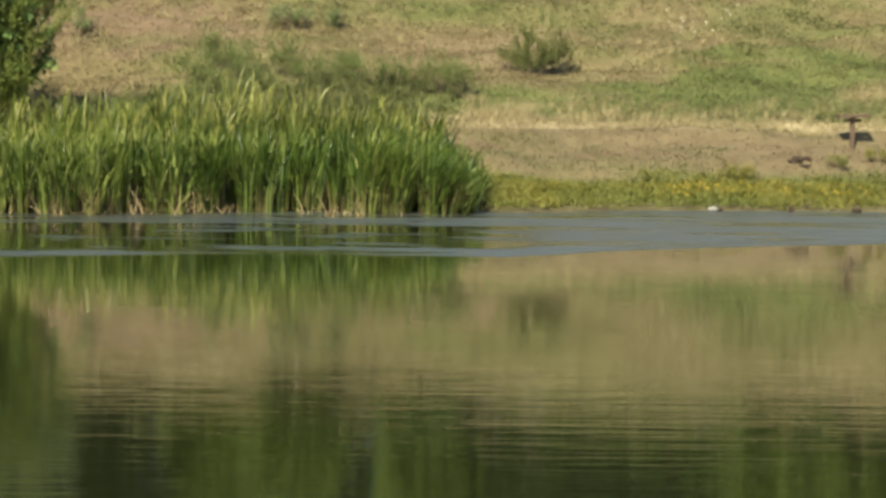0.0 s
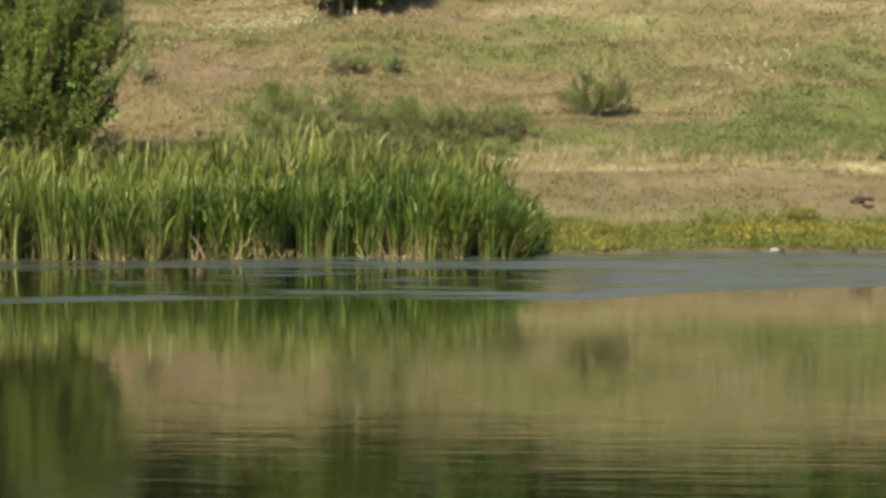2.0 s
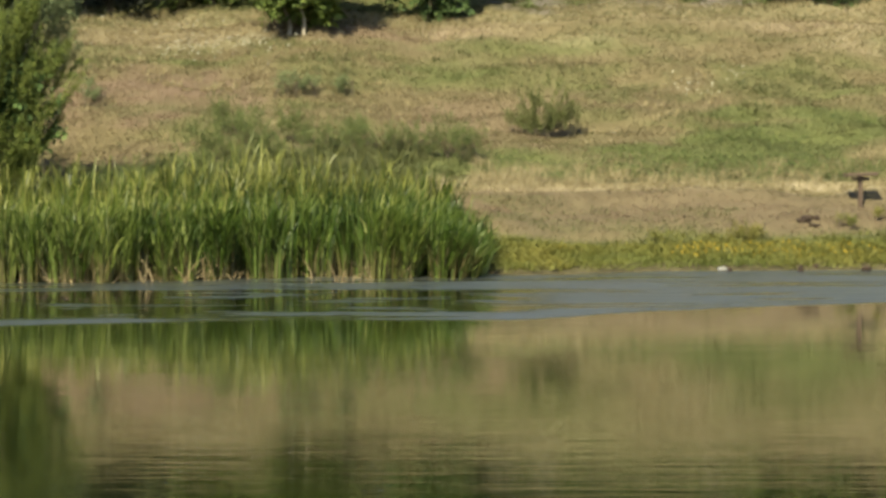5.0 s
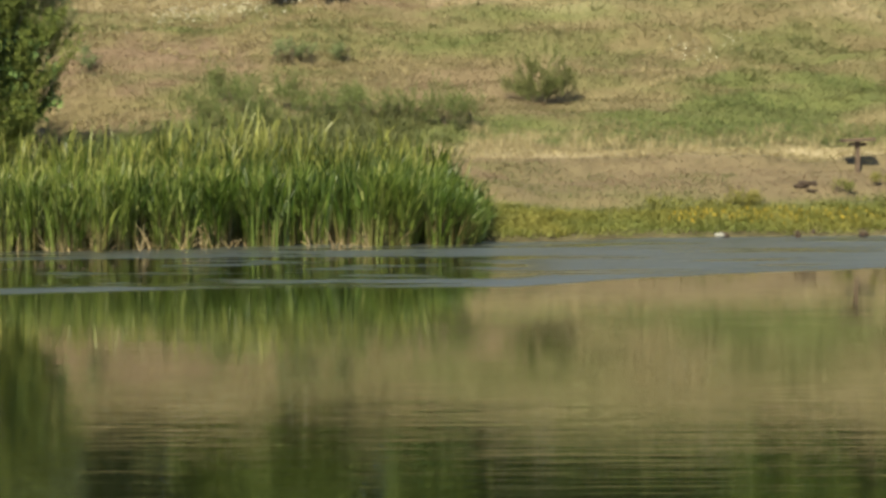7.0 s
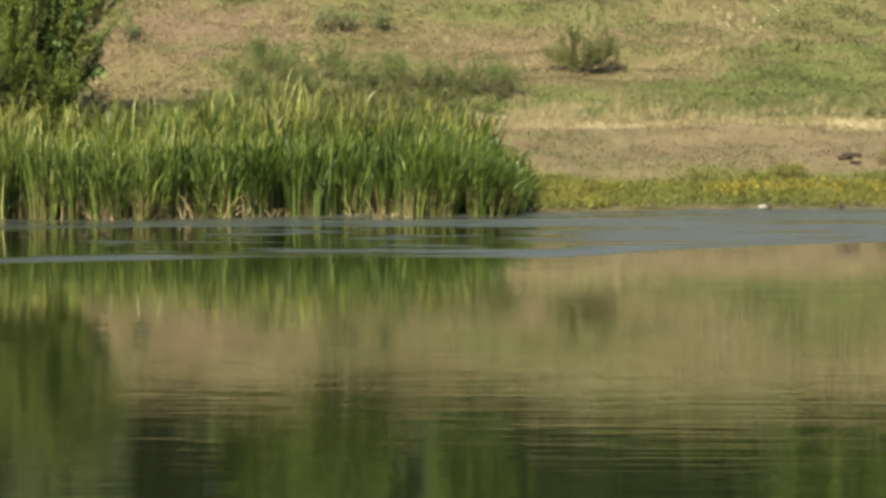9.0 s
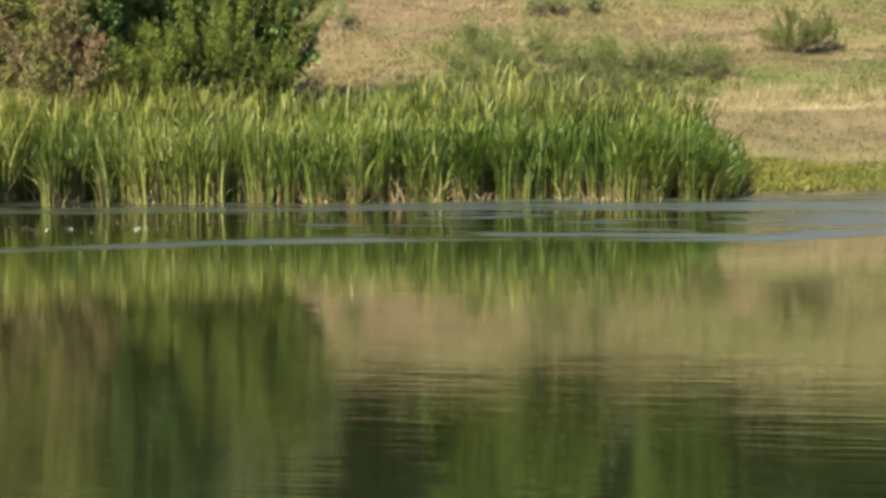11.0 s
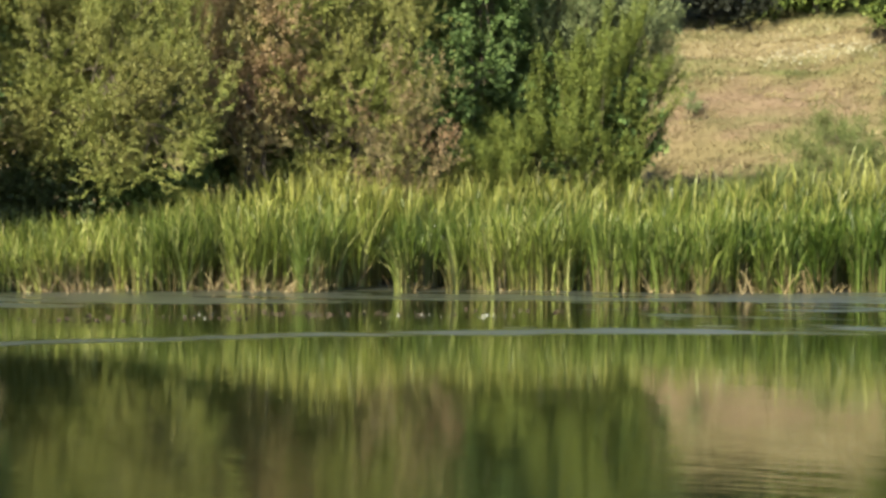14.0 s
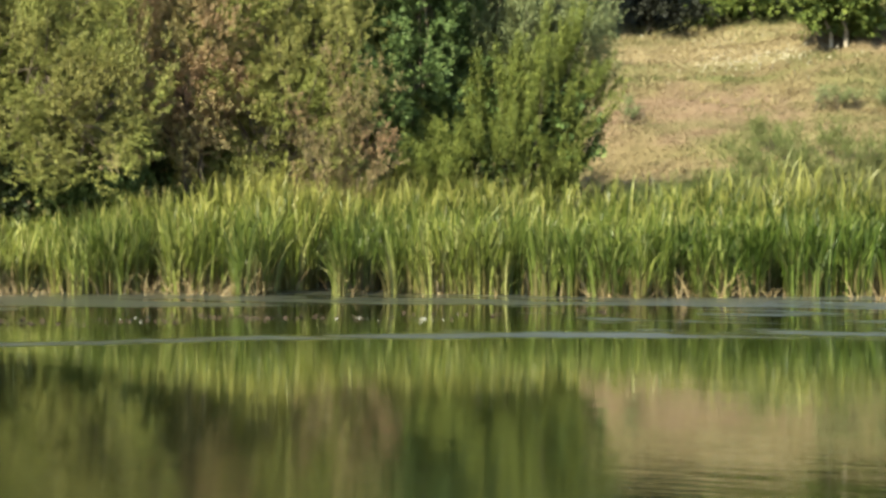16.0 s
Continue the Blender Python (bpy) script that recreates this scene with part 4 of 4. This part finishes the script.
# shrubs on the slope
woody("hill_shrub", 91, (2.5, 42.4), [(2.5, 42.4, 3.9, 0.3, 0.35, 0.75), (2.0, 42.4, 3.7, 0.3, 0.35, 0.6), (2.95, 42.4, 3.75, 0.3, 0.35, 0.65), (3.3, 42.5, 3.45, 0.3, 0.3, 0.4), (1.7, 42.4, 3.4, 0.25, 0.3, 0.4)],
      M_SHRUB, "rounded green shrub with upright stems on the slope", "shrub", "", 64, 10, 0.34, 16, 0.06, 0.9, 0.02, None, 4, 0.3, 0.0, True, 0.12, 0.03, loose=0.12)
for i, (x, y, rx, rz) in enumerate([(-4.75, 45.0, 0.45, 0.32), (-4.15, 45.1, 0.4, 0.26), (-3.15, 45.5, 0.22, 0.2), (-10.2, 44.3, 0.42, 0.3)]):
    z = float(ground_z(x, y))
    woody("low_shrub", 192 + i, (x, y), around(142 + i, (x, y, z + rz), (rx, 0.4, rz), 5), M_SALLOW, "low grey-green shrub on the slope", "shrub", "low shrubs on the slope",
          14, 7, 0.24, 10, 0.06, 0.8, 0.02, None, 2, 0.4)
for i, (x, y, rx, rz) in enumerate([(-6.3, 42.4, 0.4, 0.9), (-5.6, 41.6, 0.5, 0.7), (-5.7, 40.0, 1.0, 0.8), (-4.4, 39.6, 1.2, 0.65), (-3.0, 39.6, 1.2, 0.6), (-1.6, 39.4, 1.1, 0.55), (-0.5, 39.4, 0.9, 0.75), (0.2, 39.2, 0.5, 0.6),
                                    (-7.4, 39.6, 0.6, 0.5), (-6.4, 40.6, 0.6, 0.8), (-2.6, 41.0, 0.9, 0.6), (-4.2, 41.4, 0.6, 0.6),
                                    (-8.3, 34.6, 0.7, 0.9), (-7.4, 34.9, 0.8, 0.7), (-6.3, 35.2, 0.8, 0.7), (-5.3, 35.6, 0.7, 0.6),
                                    (-8.4, 33.2, 0.7, 1.0), (-7.5, 33.4, 0.7, 0.9), (-6.6, 33.6, 0.7, 0.8)]):
    z = float(ground_z(x, y))
    weed = np.random.default_rng(300 + i)
    lobes = [(x + weed.uniform(-0.8, 0.8) * rx, y + weed.uniform(-0.4, 0.4), z + rz * 0.5, 0.22, 0.25, rz * weed.uniform(0.3, 0.75)) for _ in range(6)]
    woody("weed_clump", 93 + i, (x, y), lobes, M_WEED, "leafy green weeds behind the reeds", "weeds", "weeds behind the reeds",
          34, 7, 0.26, 9, 0.06, 1.2, 0.012, None, 3, 0.32, 0.0, False, 0.1, 0.3, loose=0.18)

for i, (x, y, rx, rz) in enumerate([(6.2, 33.75, 0.22, 0.24), (6.55, 33.85, 0.16, 0.18), (8.75, 34.4, 0.2, 0.2), (9.7, 34.7, 0.25, 0.2), (4.4, 33.7, 0.15, 0.16)]):
    z = float(ground_z(x, y))
    weed = np.random.default_rng(340 + i)
    lobes = [(x + weed.uniform(-0.8, 0.8) * rx, y + weed.uniform(-0.1, 0.1), z + rz * 0.5, 0.12, 0.12, rz * weed.uniform(0.4, 0.7)) for _ in range(4)]
    woody("bank_weed", 340 + i, (x, y), lobes, M_SHORE, "small green weed on the trodden bank", "weed", "weeds on the bank",
          14, 6, 0.14, 8, 0.045, 1.2, 0.008, None, 2, 0.32, 0.0, False, 0.1, 0.3, loose=0.2)

# ---- small things ----
def bird_table(place, top):
    root = empty("bird_table", place)
    tagged(root, "weathered dark wooden bird table on one post", "bird table")
    def box(name, size, at, tilt=0.0, label=""):
        bm = bmesh.new()
        bmesh.ops.create_cube(bm, size=1.0)
        bmesh.ops.transform(bm, matrix=pose(*at, 0, tilt, 0) @ Matrix.Diagonal((*size, 1)), verts=bm.verts)
        bmesh.ops.bevel(bm, geom=bm.edges[:], offset=0.006, segments=1, affect="EDGES")
        return part(name, bm, M_WOOD, root, label)
    box("post", (0.095, 0.095, top + 0.1), (0, 0, top / 2 - 0.09))
    box("brace", (0.40, 0.08, 0.075), (0, 0, top - 0.10))
    for i in range(3):
        box("board", (0.72, 0.12, 0.075), (0, (i - 1) * 0.125, top), -2.5)
    return root


TABLE_Z = float(ground_z(9.27, 35.4))
bird_table((9.27, 35.4, TABLE_Z), 1.99 - TABLE_Z)


def lump(name, seed, place, size, material, label, category, group="", rugged=0.24):
    rng = np.random.default_rng(seed)
    bm = bmesh.new()
    bmesh.ops.create_icosphere(bm, subdivisions=3, radius=1.0)
    for v in bm.verts:
        k = 1 + rugged * noise.noise(v.co * 1.3 + Vector((seed * 3.1, 0, 0))) + 0.45 * rugged * noise.noise(v.co * 3.5 + Vector((0, seed * 1.7, 0)))
        v.co = Vector((v.co.x * size[0], v.co.y * size[1], v.co.z * size[2])) * k
    me = bpy.data.meshes.new(name)
    bm.to_mesh(me)
    bm.free()
    me.materials.append(material)
    ob = new(name, me)
    ob.location = place
    return tagged(ob, label, category, group)


lump("stone", 1, (5.55, 31.95, 0.05), (0.11, 0.08, 0.055), M_STONE_PALE, "pale stone lying at the muddy water's edge", "stone", "stones along the shore")
lump("stone", 2, (5.68, 32.0, 0.04), (0.08, 0.08, 0.06), M_MUD, "dark stone beside the pale one", "stone", "stones along the shore")
lump("stone", 3, (7.15, 31.9, 0.05), (0.06, 0.06, 0.10), M_MUD, "dark upright stone in the shallow water", "stone", "stones along the shore")
lump("stone", 4, (7.6, 32.4, 0.08), (0.07, 0.06, 0.06), M_MUD, "dark stone on the muddy shore", "stone", "stones along the shore")
lump("stone", 5, (8.55, 32.1, 0.05), (0.10, 0.07, 0.06), M_MUD, "dark stone at the water's edge", "stone", "stones along the shore")
for i, (x, y, size) in enumerate([(7.86, 34.6, (0.15, 0.12, 0.07)), (8.08, 34.68, (0.09, 0.09, 0.05)), (7.70, 34.55, (0.07, 0.08, 0.045)), (8.0, 34.42, (0.10, 0.07, 0.035))]):
    lump("earth_clod", 6 + i, (x, y, float(ground_z(x, y)) + size[2] * 0.3), size, M_MUD, "dark lump of turned earth on the dry bank", "earth", "clods on the bank", 0.9)

# feathers and scraps of leaf afloat in the lee of the reeds
rng = np.random.default_rng(77)


def afloat(name, spots, n, size, material, label):
    c = np.array(spots, float)[rng.integers(0, len(spots), n)]
    p = np.stack([c[:, 0] + rng.normal(size=n) * c[:, 2], c[:, 1] + rng.normal(size=n) * 0.24, np.full(n, 0.006)], 1)
    a = rng.uniform(0, 6.28, n)
    ax = np.stack([np.cos(a), np.sin(a), rng.uniform(0.0, 0.25, n)], 1)
    ll = size * rng.uniform(0.5, 1.5, n)
    stuff(name, leaves(rng, p, ax, ll, ll * 0.3, 0.2), material, label, "debris")


afloat("floating_feathers", [(-13.3, 22.0, 0.35), (-9.3, 23.0, 0.4), (-9.9, 23.1, 0.2), (-8.6, 23.2, 0.15)], 26, 0.06, M_FEATHER, "small white feathers afloat near the reeds")
afloat("floating_leaves", [(-14.5, 20.7, 0.7), (-13.0, 21.7, 0.7), (-11.6, 22.6, 0.6), (-10.2, 23.3, 0.7), (-8.4, 24.2, 0.8), (-12.4, 23.0, 1.0), (-6.6, 25.2, 0.8)], 330, 0.085, M_MUD, "scraps of dark dead leaf afloat near the reeds")
